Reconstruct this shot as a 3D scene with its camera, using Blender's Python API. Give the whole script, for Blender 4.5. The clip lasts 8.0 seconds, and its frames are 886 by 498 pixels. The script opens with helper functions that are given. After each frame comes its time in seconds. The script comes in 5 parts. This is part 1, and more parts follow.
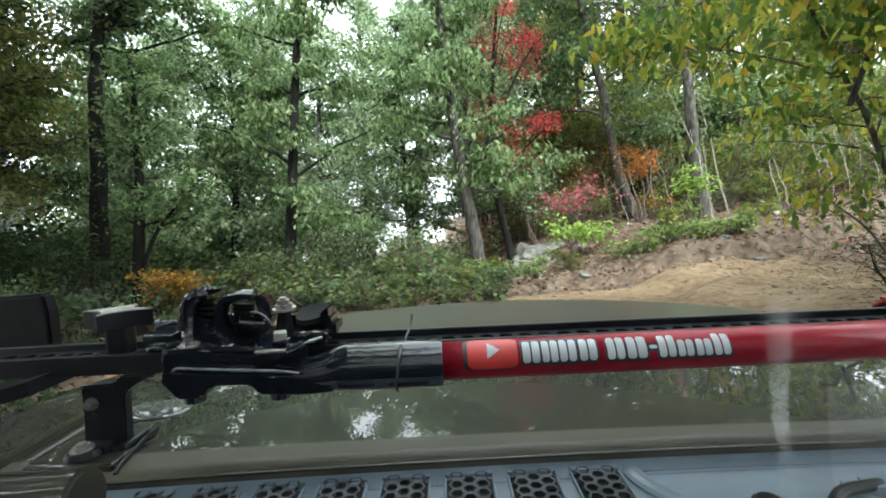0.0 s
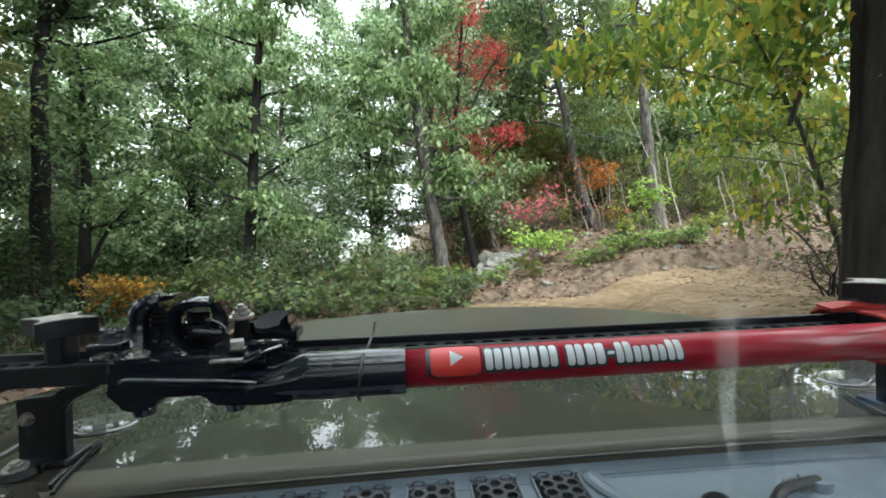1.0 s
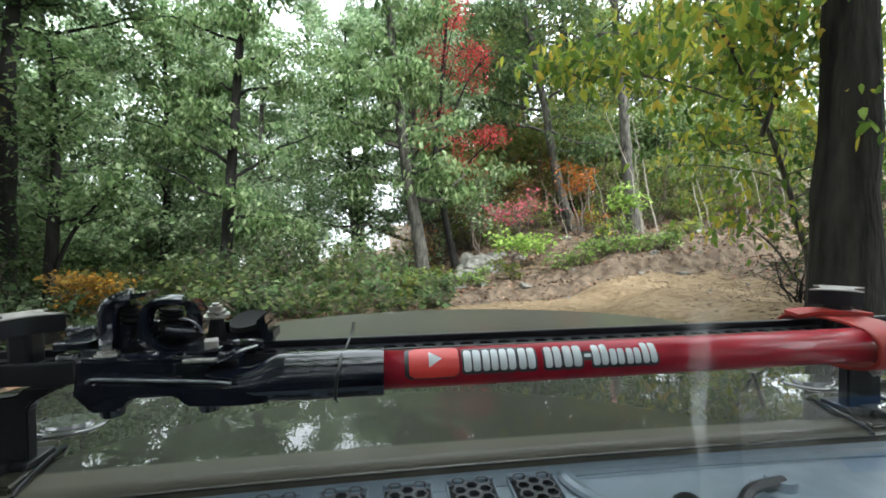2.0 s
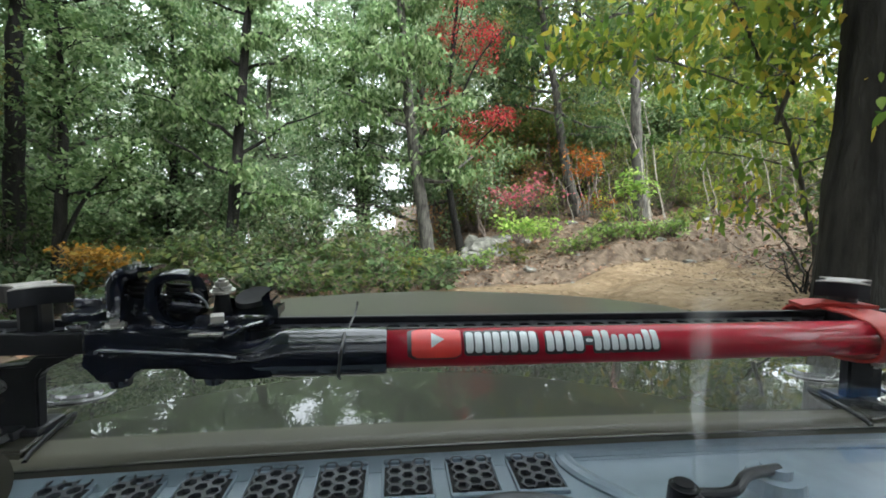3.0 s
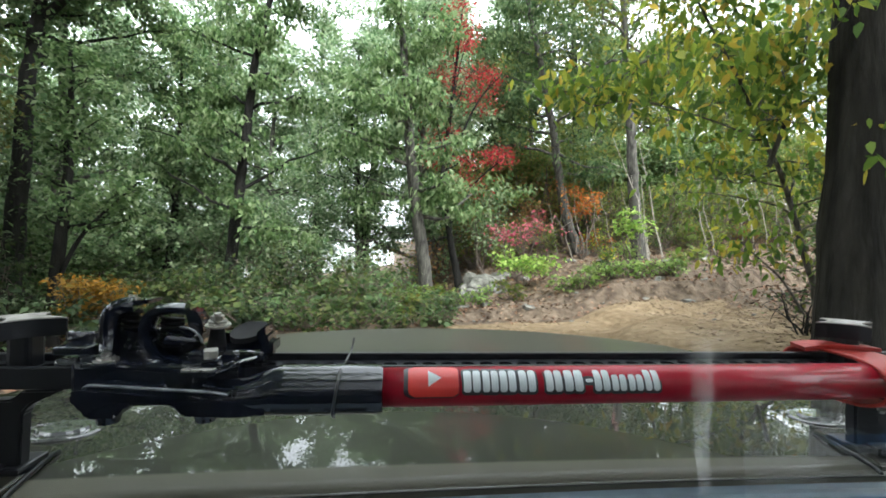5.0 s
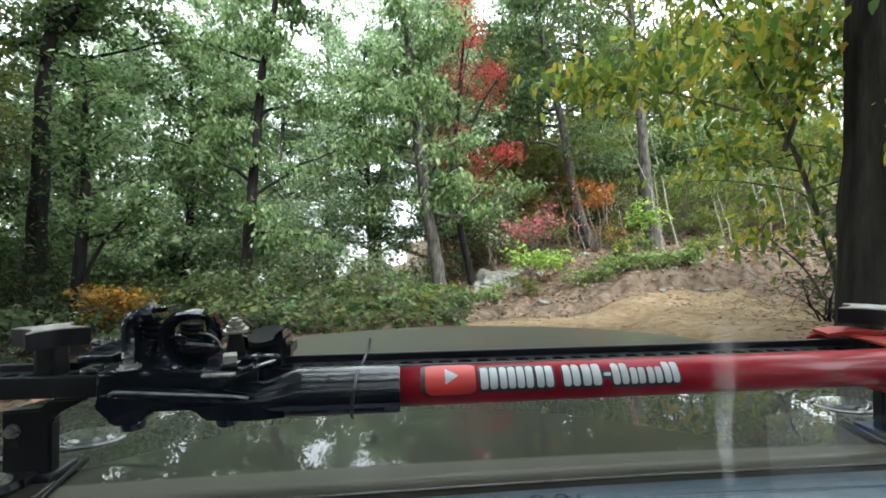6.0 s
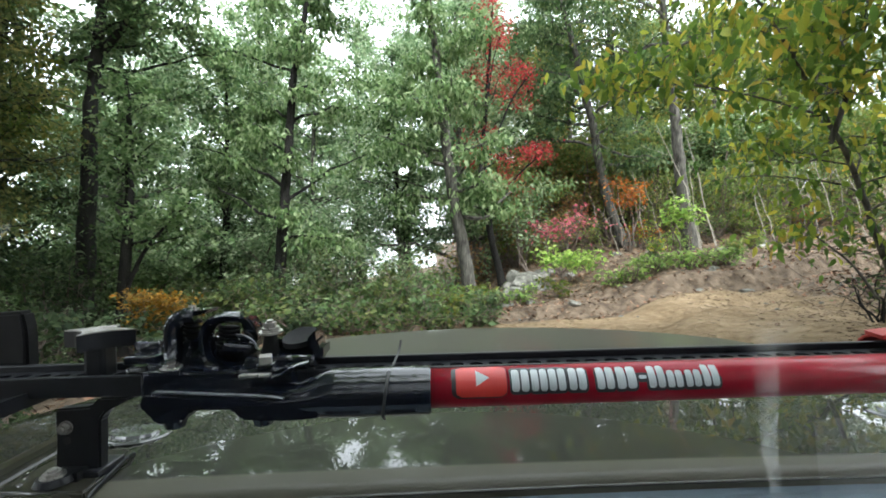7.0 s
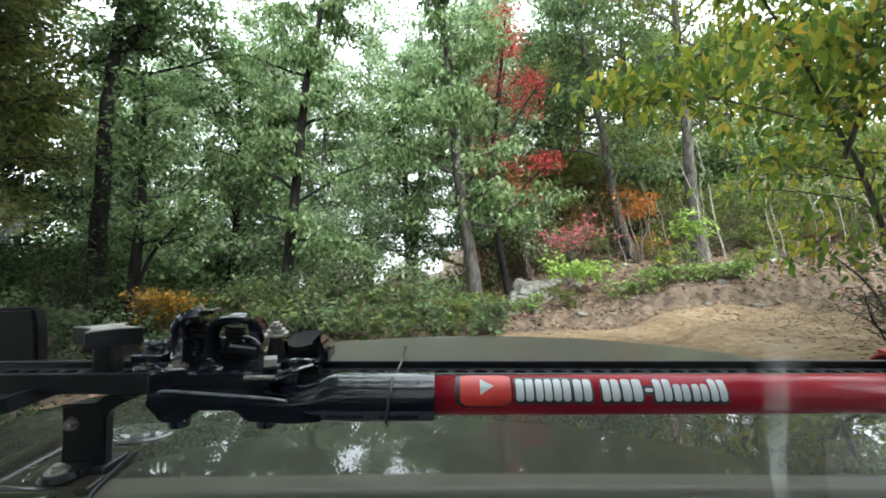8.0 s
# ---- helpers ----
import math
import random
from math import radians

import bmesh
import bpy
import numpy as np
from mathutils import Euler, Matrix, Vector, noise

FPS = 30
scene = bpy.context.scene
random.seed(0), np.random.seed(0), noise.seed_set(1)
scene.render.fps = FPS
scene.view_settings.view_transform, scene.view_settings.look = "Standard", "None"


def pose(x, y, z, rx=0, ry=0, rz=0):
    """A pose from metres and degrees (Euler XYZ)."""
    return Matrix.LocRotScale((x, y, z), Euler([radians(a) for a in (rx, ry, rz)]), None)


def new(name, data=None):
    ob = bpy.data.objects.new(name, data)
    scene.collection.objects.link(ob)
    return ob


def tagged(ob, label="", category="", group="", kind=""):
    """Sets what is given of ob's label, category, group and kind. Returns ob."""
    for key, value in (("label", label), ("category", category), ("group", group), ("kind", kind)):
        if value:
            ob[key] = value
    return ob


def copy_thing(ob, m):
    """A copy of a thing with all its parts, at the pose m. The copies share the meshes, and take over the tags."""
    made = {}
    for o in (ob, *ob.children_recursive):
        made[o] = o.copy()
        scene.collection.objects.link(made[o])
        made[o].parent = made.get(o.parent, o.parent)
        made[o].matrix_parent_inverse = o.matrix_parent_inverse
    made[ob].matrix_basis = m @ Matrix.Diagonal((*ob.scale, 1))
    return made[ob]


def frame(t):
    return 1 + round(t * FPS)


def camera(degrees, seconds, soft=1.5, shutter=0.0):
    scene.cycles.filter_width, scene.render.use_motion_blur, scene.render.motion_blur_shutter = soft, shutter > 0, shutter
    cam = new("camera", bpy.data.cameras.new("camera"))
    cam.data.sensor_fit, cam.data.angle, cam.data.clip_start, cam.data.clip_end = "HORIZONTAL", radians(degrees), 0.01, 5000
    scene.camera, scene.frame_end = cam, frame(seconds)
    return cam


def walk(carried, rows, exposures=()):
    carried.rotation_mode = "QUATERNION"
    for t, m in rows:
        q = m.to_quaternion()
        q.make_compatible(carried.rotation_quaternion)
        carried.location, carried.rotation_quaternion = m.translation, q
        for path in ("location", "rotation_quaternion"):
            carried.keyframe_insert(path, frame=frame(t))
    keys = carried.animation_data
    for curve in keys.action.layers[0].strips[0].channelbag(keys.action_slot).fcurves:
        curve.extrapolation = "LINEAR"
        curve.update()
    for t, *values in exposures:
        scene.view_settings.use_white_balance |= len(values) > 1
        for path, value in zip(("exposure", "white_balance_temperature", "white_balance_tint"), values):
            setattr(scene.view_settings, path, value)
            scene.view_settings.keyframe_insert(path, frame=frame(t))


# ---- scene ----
FOV = 88.0
cam = camera(FOV, 8.0, soft=1.75)
EYE = (0.0, 0.0, 1.5)

# seconds, then the turn in degrees; the camera is fixed behind the windscreen and only shakes and turns
TURNS = [
    (0.0, 86.02, 2.66, 0.17), (0.5, 87.33, 4.52, -2.34), (1.0, 86.74, 1.85, -4.27),
    (1.5, 88.2, 5.63, -6.04), (1.7, 87.69, 2.16, -5.96), (2.8, 85.37, -0.42, -6.86),
    (3.0, 84.58, -0.69, -5.91), (3.5, 84.15, 2.22, -6.8), (4.0, 88.17, -1.76, -7.6),
    (4.5, 88.05, -0.61, -6.89), (4.7, 88.83, -1.43, -6.07), (5.8, 89.26, -0.37, -5.03),
    (6.0, 88.88, 0.68, -4.55), (6.5, 89.1, 0.74, -1.77), (7.0, 89.16, 1.4, -0.92),
    (7.5, 89.37, 0.69, -1.01), (8.0, 90.0, 0.0, 0.0)]
walk(cam, [(t, pose(*EYE, rx, ry, rz)) for t, rx, ry, rz in TURNS], exposures=[(0.0, 2.26, 6080, 7.5), (8.0, 2.26, 6080, 7.5)])

# ---- world and sun: a white overcast sky ----
SUN_UP, SUN_ROUND = radians(52), radians(150)
world = bpy.data.worlds.new("overcast_sky")
scene.world = world
world.use_nodes = True
wn, wl = world.node_tree.nodes, world.node_tree.links
sky = wn.new("ShaderNodeTexSky")
sky.sky_type, sky.sun_disc, sky.sun_elevation, sky.sun_rotation = "NISHITA", False, SUN_UP, SUN_ROUND
sky.air_density, sky.dust_density, sky.ozone_density = 1.0, 4.0, 1.0
grey = wn.new("ShaderNodeHueSaturation")
grey.inputs["Saturation"].default_value = 0.22
wl.new(sky.outputs[0], grey.inputs["Color"])
cloud = wn.new("ShaderNodeMixRGB")
cloud.inputs[0].default_value = 0.55
cloud.inputs[2].default_value = (10.0, 10.2, 10.3, 1)
wl.new(grey.outputs[0], cloud.inputs[1])
wl.new(cloud.outputs[0], wn["Background"].inputs[0])
wn["Background"].inputs[1].default_value = 0.15
sun = new("sun", bpy.data.lights.new("sun", "SUN"))
sun.data.energy, sun.data.angle, sun.data.color = 1.5, radians(14), (1.0, 0.96, 0.9)
sun.rotation_euler = (radians(90) - SUN_UP, 0, math.pi - SUN_ROUND)
sun.location = (0, 0, 30)


# ---- materials ----
def material(name):
    m = bpy.data.materials.new(name)
    m.use_nodes = True
    return m, m.node_tree.nodes, m.node_tree.links, m.node_tree.nodes["Principled BSDF"]


def surface(name, dark, light, rough=0.5, metal=0.0, scale=20.0, bump=0.0, bump_scale=80.0, coat=0.0, spec=0.5, rough_var=0.1, detail=6.0, depth=0.02, coat_ior=1.5, stretch=1.0):
    """Two tones mixed by noise at one scale, relief and uneven gloss at another."""
    m, n, l, p = material(name)
    tc = n.new("ShaderNodeTexCoord")
    mp = n.new("ShaderNodeMapping")
    mp.inputs["Scale"].default_value = (1.0, 1.0, stretch)
    l.new(tc.outputs["Object"], mp.inputs["Vector"])
    a = n.new("ShaderNodeTexNoise")
    a.inputs["Scale"].default_value, a.inputs["Detail"].default_value = scale, detail
    l.new(mp.outputs[0], a.inputs["Vector"])
    r = n.new("ShaderNodeValToRGB")
    r.color_ramp.elements[0].position, r.color_ramp.elements[1].position = 0.32, 0.68
    r.color_ramp.elements[0].color, r.color_ramp.elements[1].color = (*dark, 1), (*light, 1)
    l.new(a.outputs[0], r.inputs[0])
    l.new(r.outputs[0], p.inputs["Base Color"])
    b = n.new("ShaderNodeTexNoise")
    b.inputs["Scale"].default_value, b.inputs["Detail"].default_value = bump_scale, 4.0
    l.new(mp.outputs[0], b.inputs["Vector"])
    mr = n.new("ShaderNodeMapRange")
    mr.inputs[3].default_value, mr.inputs[4].default_value = max(0.02, rough - rough_var), min(1.0, rough + rough_var)
    l.new(b.outputs[0], mr.inputs[0])
    l.new(mr.outputs[0], p.inputs["Roughness"])
    if bump:
        bp = n.new("ShaderNodeBump")
        bp.inputs["Strength"].default_value, bp.inputs["Distance"].default_value = bump, depth
        l.new(b.outputs[0], bp.inputs["Height"])
        l.new(bp.outputs[0], p.inputs["Normal"])
    p.inputs["Metallic"].default_value = metal
    p.inputs["Coat Weight"].default_value = coat
    p.inputs["Coat Roughness"].default_value = 0.01
    p.inputs["Coat IOR"].default_value = coat_ior
    p.inputs["Specular IOR Level"].default_value = spec
    return m


def leaf_material(name, colours, glow=0.5, rough=0.55, tone=0.68):
    """Leaves: a random colour for every leaf, light shines through them."""
    m, n, l, p = material(name)
    g = n.new("ShaderNodeNewGeometry")
    r = n.new("ShaderNodeValToRGB")
    while len(r.color_ramp.elements) < len(colours):
        r.color_ramp.elements.new(0.5)
    for i, c in enumerate(colours):
        r.color_ramp.elements[i].position = i / (len(colours) - 1)
        r.color_ramp.elements[i].color = (*(tone * v for v in c), 1)
    l.new(g.outputs["Random Per Island"], r.inputs[0])
    l.new(r.outputs[0], p.inputs["Base Color"])
    p.inputs["Roughness"].default_value = rough
    p.inputs["Specular IOR Level"].default_value = 0.22
    t = n.new("ShaderNodeBsdfTranslucent")
    l.new(r.outputs[0], t.inputs[0])
    mix = n.new("ShaderNodeMixShader")
    mix.inputs[0].default_value = glow
    l.new(p.outputs[0], mix.inputs[1])
    l.new(t.outputs[0], mix.inputs[2])
    l.new(mix.outputs[0], n["Material Output"].inputs[0])
    return m


PAINT = surface("olive_paint", (0.03, 0.029, 0.02), (0.042, 0.04, 0.028), 0.42, 0.0, 6, 0.0, 400, coat=1.0, rough_var=0.05, spec=0.1, coat_ior=1.6)


def matt_ended_hood():
    """The paint of the hood, matt and paler in a band at the windscreen and over the nose."""
    m, n, l, p = material("matt_ended_olive_hood")
    tc, sep, no = n.new("ShaderNodeTexCoord"), n.new("ShaderNodeSeparateXYZ"), n.new("ShaderNodeTexNoise")
    l.new(tc.outputs["Object"], sep.inputs[0])
    l.new(tc.outputs["Object"], no.inputs["Vector"])
    no.inputs["Scale"].default_value, no.inputs["Detail"].default_value = 9.0, 8.0
    wob = n.new("ShaderNodeMath")
    wob.operation = "MULTIPLY_ADD"
    l.new(no.outputs[0], wob.inputs[0])
    wob.inputs[1].default_value = 0.06
    l.new(sep.outputs[1], wob.inputs[2])
    rear_band = n.new("ShaderNodeMapRange")
    rear_band.interpolation_type = "SMOOTHSTEP"
    for i, v in enumerate((0.569, 0.561, 0.0, 1.0)):
        rear_band.inputs[i + 1].default_value = v
    l.new(sep.outputs[1], rear_band.inputs[0])
    nose = n.new("ShaderNodeMapRange")
    nose.interpolation_type = "SMOOTHSTEP"
    for i, v in enumerate((0.93, 1.28, 0.0, 0.68)):
        nose.inputs[i + 1].default_value = v
    l.new(wob.outputs[0], nose.inputs[0])
    both = n.new("ShaderNodeMath")
    both.operation = "ADD"
    l.new(rear_band.outputs[0], both.inputs[0])
    l.new(nose.outputs[0], both.inputs[1])
    mix = n.new("ShaderNodeMixRGB")
    mix.inputs[1].default_value, mix.inputs[2].default_value = (0.0185, 0.018, 0.012, 1), (0.104, 0.099, 0.075, 1)
    l.new(both.outputs[0], mix.inputs[0])
    l.new(mix.outputs[0], p.inputs["Base Color"])
    coat = n.new("ShaderNodeMapRange")
    coat.inputs[3].default_value, coat.inputs[4].default_value = 1.0, 0.12
    l.new(both.outputs[0], coat.inputs[0])
    l.new(coat.outputs[0], p.inputs["Coat Weight"])
    p.inputs["Coat IOR"].default_value, p.inputs["Coat Roughness"].default_value = 1.5, 0.002
    p.inputs["Roughness"].default_value, p.inputs["Specular IOR Level"].default_value = 0.5, 0.12
    return m


HOOD_PAINT = matt_ended_hood()
BLACK = surface("black_enamel", (0.002, 0.003, 0.0072), (0.004, 0.0058, 0.012), 0.3, 0.0, 60, 0.0, 260, coat=1.0, rough_var=0.04, depth=0.001, coat_ior=1.6, spec=0.06)
WORN_EDGE = surface("worn_black_edge", (0.05, 0.053, 0.06), (0.16, 0.165, 0.175), 0.3, 0.3, 70, 0.1, 200, depth=0.001)
SATIN = surface("satin_black_steel", (0.004, 0.0045, 0.0065), (0.008, 0.009, 0.012), 0.36, 0.0, 40, 0.15, 160, rough_var=0.1, depth=0.001, spec=0.3)
SPRING = surface("oiled_spring_steel", (0.003, 0.003, 0.0035), (0.006, 0.006, 0.007), 0.6, 0.0, 60, 0.1, 160, depth=0.001, spec=0.15)
WIRE = surface("dark_wire", (0.012, 0.012, 0.013), (0.1, 0.1, 0.1), 0.35, 0.5, 30, 0.1, 200, depth=0.001)
BRIGHT = surface("bright_zinc_bolt", (0.3, 0.29, 0.27), (0.52, 0.5, 0.46), 0.3, 0.9, 90, 0.1, 200, depth=0.001)
KNOB_TOP = surface("pale_knob_top", (0.2, 0.19, 0.17), (0.34, 0.32, 0.29), 0.5, 0.0, 50, 0.1, 200, depth=0.001)
RED = surface("red_enamel", (0.25, 0.005, 0.016), (0.33, 0.008, 0.023), 0.38, 0.0, 25, 0.03, 150, coat=0.22, rough_var=0.06, depth=0.001, spec=0.12)
STICKER_RED = surface("red_sticker", (0.5, 0.028, 0.021), (0.56, 0.036, 0.027), 0.35, 0.0, 30)
WHITE = surface("white_sticker", (0.44, 0.475, 0.49), (0.56, 0.585, 0.6), 0.4, 0.0, 80)
DARK_STICKER = surface("black_sticker", (0.012, 0.012, 0.015), (0.02, 0.02, 0.024), 0.4, 0.0, 60)
STRAP = surface("red_rubber_strap", (0.27, 0.016, 0.011), (0.34, 0.024, 0.016), 0.55, 0.0, 40, 0.1, 300, depth=0.001)
COWL = surface("grey_cowl_plastic", (0.16, 0.207, 0.25), (0.2, 0.257, 0.31), 0.34, 0.0, 30, 0.1, 500, depth=0.0005)
COWL_DARK = surface("dark_grey_plastic", (0.03, 0.036, 0.042), (0.045, 0.052, 0.06), 0.5, 0.0, 30, 0.1, 400, depth=0.0005)
MESH_PLASTIC = surface("black_mesh_plastic", (0.032, 0.037, 0.044), (0.052, 0.058, 0.068), 0.4, 0.0, 60)
CABIN = surface("dark_cabin_plastic", (0.006, 0.006, 0.007), (0.012, 0.012, 0.013), 0.9, 0.0, 40)
BLUE_PRINT = surface("blue_print", (0.05, 0.16, 0.4), (0.07, 0.2, 0.46), 0.7, 0.0, 30)
PAPER = surface("white_paper", (0.33, 0.34, 0.34), (0.4, 0.41, 0.41), 0.8, 0.0, 12)
RUBBER = surface("tyre_rubber", (0.015, 0.015, 0.015), (0.03, 0.029, 0.027), 0.8, 0.0, 30, 0.2, 90)
LENS = surface("clear_moulding", (0.08, 0.083, 0.08), (0.22, 0.225, 0.22), 0.12, 0.5, 40, 0.3, 60, coat=1.0, depth=0.002)
BARK = surface("grey_bark", (0.022, 0.021, 0.018), (0.118, 0.111, 0.095), 0.9, 0.0, 20, 1.0, 30, spec=0.2, detail=9, stretch=0.22)
# bark colour darkened to give trunks the look of backlit silhouettes
BARK_DARK = surface("silhouette_bark", (0.008, 0.0077, 0.007), (0.027, 0.0255, 0.023), 0.95, 0.0, 9, 1.0, 30, spec=0.15, detail=9, stretch=0.22)
BARK_BLACK = surface("near_black_bark", (0.007, 0.0068, 0.006), (0.03, 0.028, 0.024), 0.95, 0.0, 10, 1.0, 22, spec=0.12, detail=9, depth=0.05, stretch=0.18)
BARK_PALE = surface("pale_sapling_bark", (0.2, 0.18, 0.15), (0.36, 0.33, 0.28), 0.9, 0.0, 12, 0.3, 60, spec=0.2)
ROCK = surface("grey_rock", (0.06, 0.06, 0.05), (0.21, 0.205, 0.18), 0.9, 0.0, 7, 0.8, 18, spec=0.2, detail=9)
TWIG = surface("dead_twig", (0.07, 0.055, 0.045), (0.16, 0.13, 0.11), 0.95, 0.0, 20, spec=0.2)

GREEN = leaf_material("oak_green_leaf", [(0.06, 0.124, 0.043), (0.124, 0.212, 0.07), (0.206, 0.317, 0.117), (0.302, 0.42, 0.18), (0.435, 0.531, 0.295)], 0.5)
PALE = leaf_material("pale_green_leaf", [(0.116, 0.209, 0.09), (0.206, 0.322, 0.152), (0.309, 0.439, 0.218), (0.418, 0.538, 0.302), (0.544, 0.638, 0.415)], 0.55)
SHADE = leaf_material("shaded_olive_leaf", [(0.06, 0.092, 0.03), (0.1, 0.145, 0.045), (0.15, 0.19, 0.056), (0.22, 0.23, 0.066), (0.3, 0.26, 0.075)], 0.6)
# darkened leaf colours that carry the shade of the left undergrowth
DUSK = leaf_material("shade_toned_leaf", [(0.025, 0.05, 0.019), (0.041, 0.074, 0.027), (0.063, 0.099, 0.034), (0.099, 0.129, 0.046)], 0.5)
DEEP = leaf_material("deep_green_leaf", [(0.06, 0.117, 0.045), (0.093, 0.162, 0.059), (0.128, 0.206, 0.076), (0.181, 0.258, 0.099), (0.276, 0.339, 0.165)], 0.5)
FRESH = leaf_material("fresh_green_leaf", [(0.104, 0.181, 0.042), (0.193, 0.314, 0.067), (0.295, 0.414, 0.102), (0.415, 0.511, 0.168)])
# fresh green raised in colour so two saplings look lit
FRESH_LIT = leaf_material("lit_fresh_leaf", [(0.146, 0.28, 0.044), (0.269, 0.448, 0.077), (0.403, 0.582, 0.121), (0.56, 0.694, 0.198)], 0.55)
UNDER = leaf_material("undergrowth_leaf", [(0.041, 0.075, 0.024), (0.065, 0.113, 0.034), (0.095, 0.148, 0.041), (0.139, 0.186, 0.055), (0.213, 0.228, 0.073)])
OLIVE = leaf_material("olive_leaf", [(0.07, 0.12, 0.02), (0.11, 0.165, 0.028), (0.16, 0.2, 0.036), (0.25, 0.22, 0.045)])
HILL = leaf_material("slope_leaf", [(0.107, 0.164, 0.043), (0.165, 0.245, 0.059), (0.225, 0.299, 0.08), (0.295, 0.334, 0.095), (0.389, 0.302, 0.089)], 0.6)
YELLOW = leaf_material("yellow_green_leaf", [(0.077, 0.16, 0.032), (0.134, 0.235, 0.042), (0.203, 0.32, 0.053), (0.318, 0.418, 0.061), (0.509, 0.555, 0.073), (0.68, 0.475, 0.078)])
AMBER = leaf_material("amber_leaf", [(0.16, 0.109, 0.018), (0.32, 0.178, 0.026), (0.528, 0.264, 0.034), (0.352, 0.264, 0.046)])
SCARLET = leaf_material("scarlet_leaf", [(0.322, 0.033, 0.039), (0.529, 0.05, 0.061), (0.69, 0.099, 0.099), (0.23, 0.099, 0.039)])
RUSSET = leaf_material("russet_leaf", [(0.174, 0.126, 0.049), (0.319, 0.182, 0.07), (0.435, 0.238, 0.084), (0.29, 0.28, 0.098), (0.522, 0.196, 0.098)], 0.55)
PINK = leaf_material("crimson_pink_leaf", [(0.375, 0.065, 0.1), (0.575, 0.13, 0.175), (0.688, 0.234, 0.25)])
ORANGE = leaf_material("orange_leaf", [(0.34, 0.1, 0.02), (0.5, 0.17, 0.03), (0.6, 0.25, 0.05)])
LITTER = leaf_material("fallen_leaf", [(0.07, 0.045, 0.03), (0.15, 0.09, 0.055), (0.24, 0.15, 0.09), (0.38, 0.27, 0.18), (0.26, 0.1, 0.05)], glow=0.1, rough=0.8, tone=0.62)


def ground_material():
    m, n, l, p = material("forest_floor_and_sand")
    tc = n.new("ShaderNodeTexCoord")

    def noise_tex(scale, detail=8.0):
        t = n.new("ShaderNodeTexNoise")
        t.inputs["Scale"].default_value, t.inputs["Detail"].default_value = scale, detail
        l.new(tc.outputs["Object"], t.inputs["Vector"])
        return t

    def ramp(src, a, b, ca, cb):
        r = n.new("ShaderNodeValToRGB")
        r.color_ramp.elements[0].position, r.color_ramp.elements[1].position = a, b
        r.color_ramp.elements[0].color, r.color_ramp.elements[1].color = (*ca, 1), (*cb, 1)
        l.new(src, r.inputs[0])
        return r

    sand = ramp(noise_tex(1.3).outputs[0], 0.3, 0.7, (0.16, 0.115, 0.066), (0.26, 0.195, 0.122))
    clay = ramp(noise_tex(9).outputs[0], 0.35, 0.7, (0.62, 0.58, 0.52), (1.0, 1.0, 1.0))
    mul = n.new("ShaderNodeMixRGB")
    mul.blend_type = "MULTIPLY"
    mul.inputs[0].default_value = 0.8
    l.new(sand.outputs[0], mul.inputs[1])
    l.new(clay.outputs[0], mul.inputs[2])
    soil = ramp(noise_tex(5).outputs[0], 0.3, 0.7, (0.052, 0.037, 0.026), (0.16, 0.122, 0.086))
    at = n.new("ShaderNodeAttribute")
    at.attribute_name = "sand"
    add = n.new("ShaderNodeMath")
    add.operation = "ADD"
    l.new(at.outputs["Fac"], add.inputs[0])
    wob = n.new("ShaderNodeMapRange")
    wob.inputs[3].default_value, wob.inputs[4].default_value = -0.45, 0.45
    l.new(noise_tex(2.2).outputs[0], wob.inputs[0])
    l.new(wob.outputs[0], add.inputs[1])
    edge = ramp(add.outputs[0], 0.38, 0.62, (0, 0, 0), (1, 1, 1))
    mix = n.new("ShaderNodeMixRGB")
    l.new(edge.outputs[0], mix.inputs[0])
    l.new(soil.outputs[0], mix.inputs[1])
    l.new(mul.outputs[0], mix.inputs[2])
    l.new(mix.outputs[0], p.inputs["Base Color"])
    p.inputs["Roughness"].default_value = 0.95
    p.inputs["Specular IOR Level"].default_value = 0.15
    bp = n.new("ShaderNodeBump")
    bp.inputs["Strength"].default_value, bp.inputs["Distance"].default_value = 0.9, 0.16
    l.new(noise_tex(5, 12).outputs[0], bp.inputs["Height"])
    l.new(bp.outputs[0], p.inputs["Normal"])
    return m


def glass_material():
    m, n, l, p = material("windscreen_glass")
    t, g, f, mix = (n.new(k) for k in ("ShaderNodeBsdfTransparent", "ShaderNodeBsdfGlossy", "ShaderNodeFresnel", "ShaderNodeMixShader"))
    t.inputs[0].default_value = (0.97, 0.985, 0.98, 1)
    g.inputs["Roughness"].default_value = 0.02
    f.inputs[0].default_value = 1.75
    l.new(f.outputs[0], mix.inputs[0])
    l.new(t.outputs[0], mix.inputs[1])
    l.new(g.outputs[0], mix.inputs[2])
    l.new(mix.outputs[0], n["Material Output"].inputs[0])
    return m


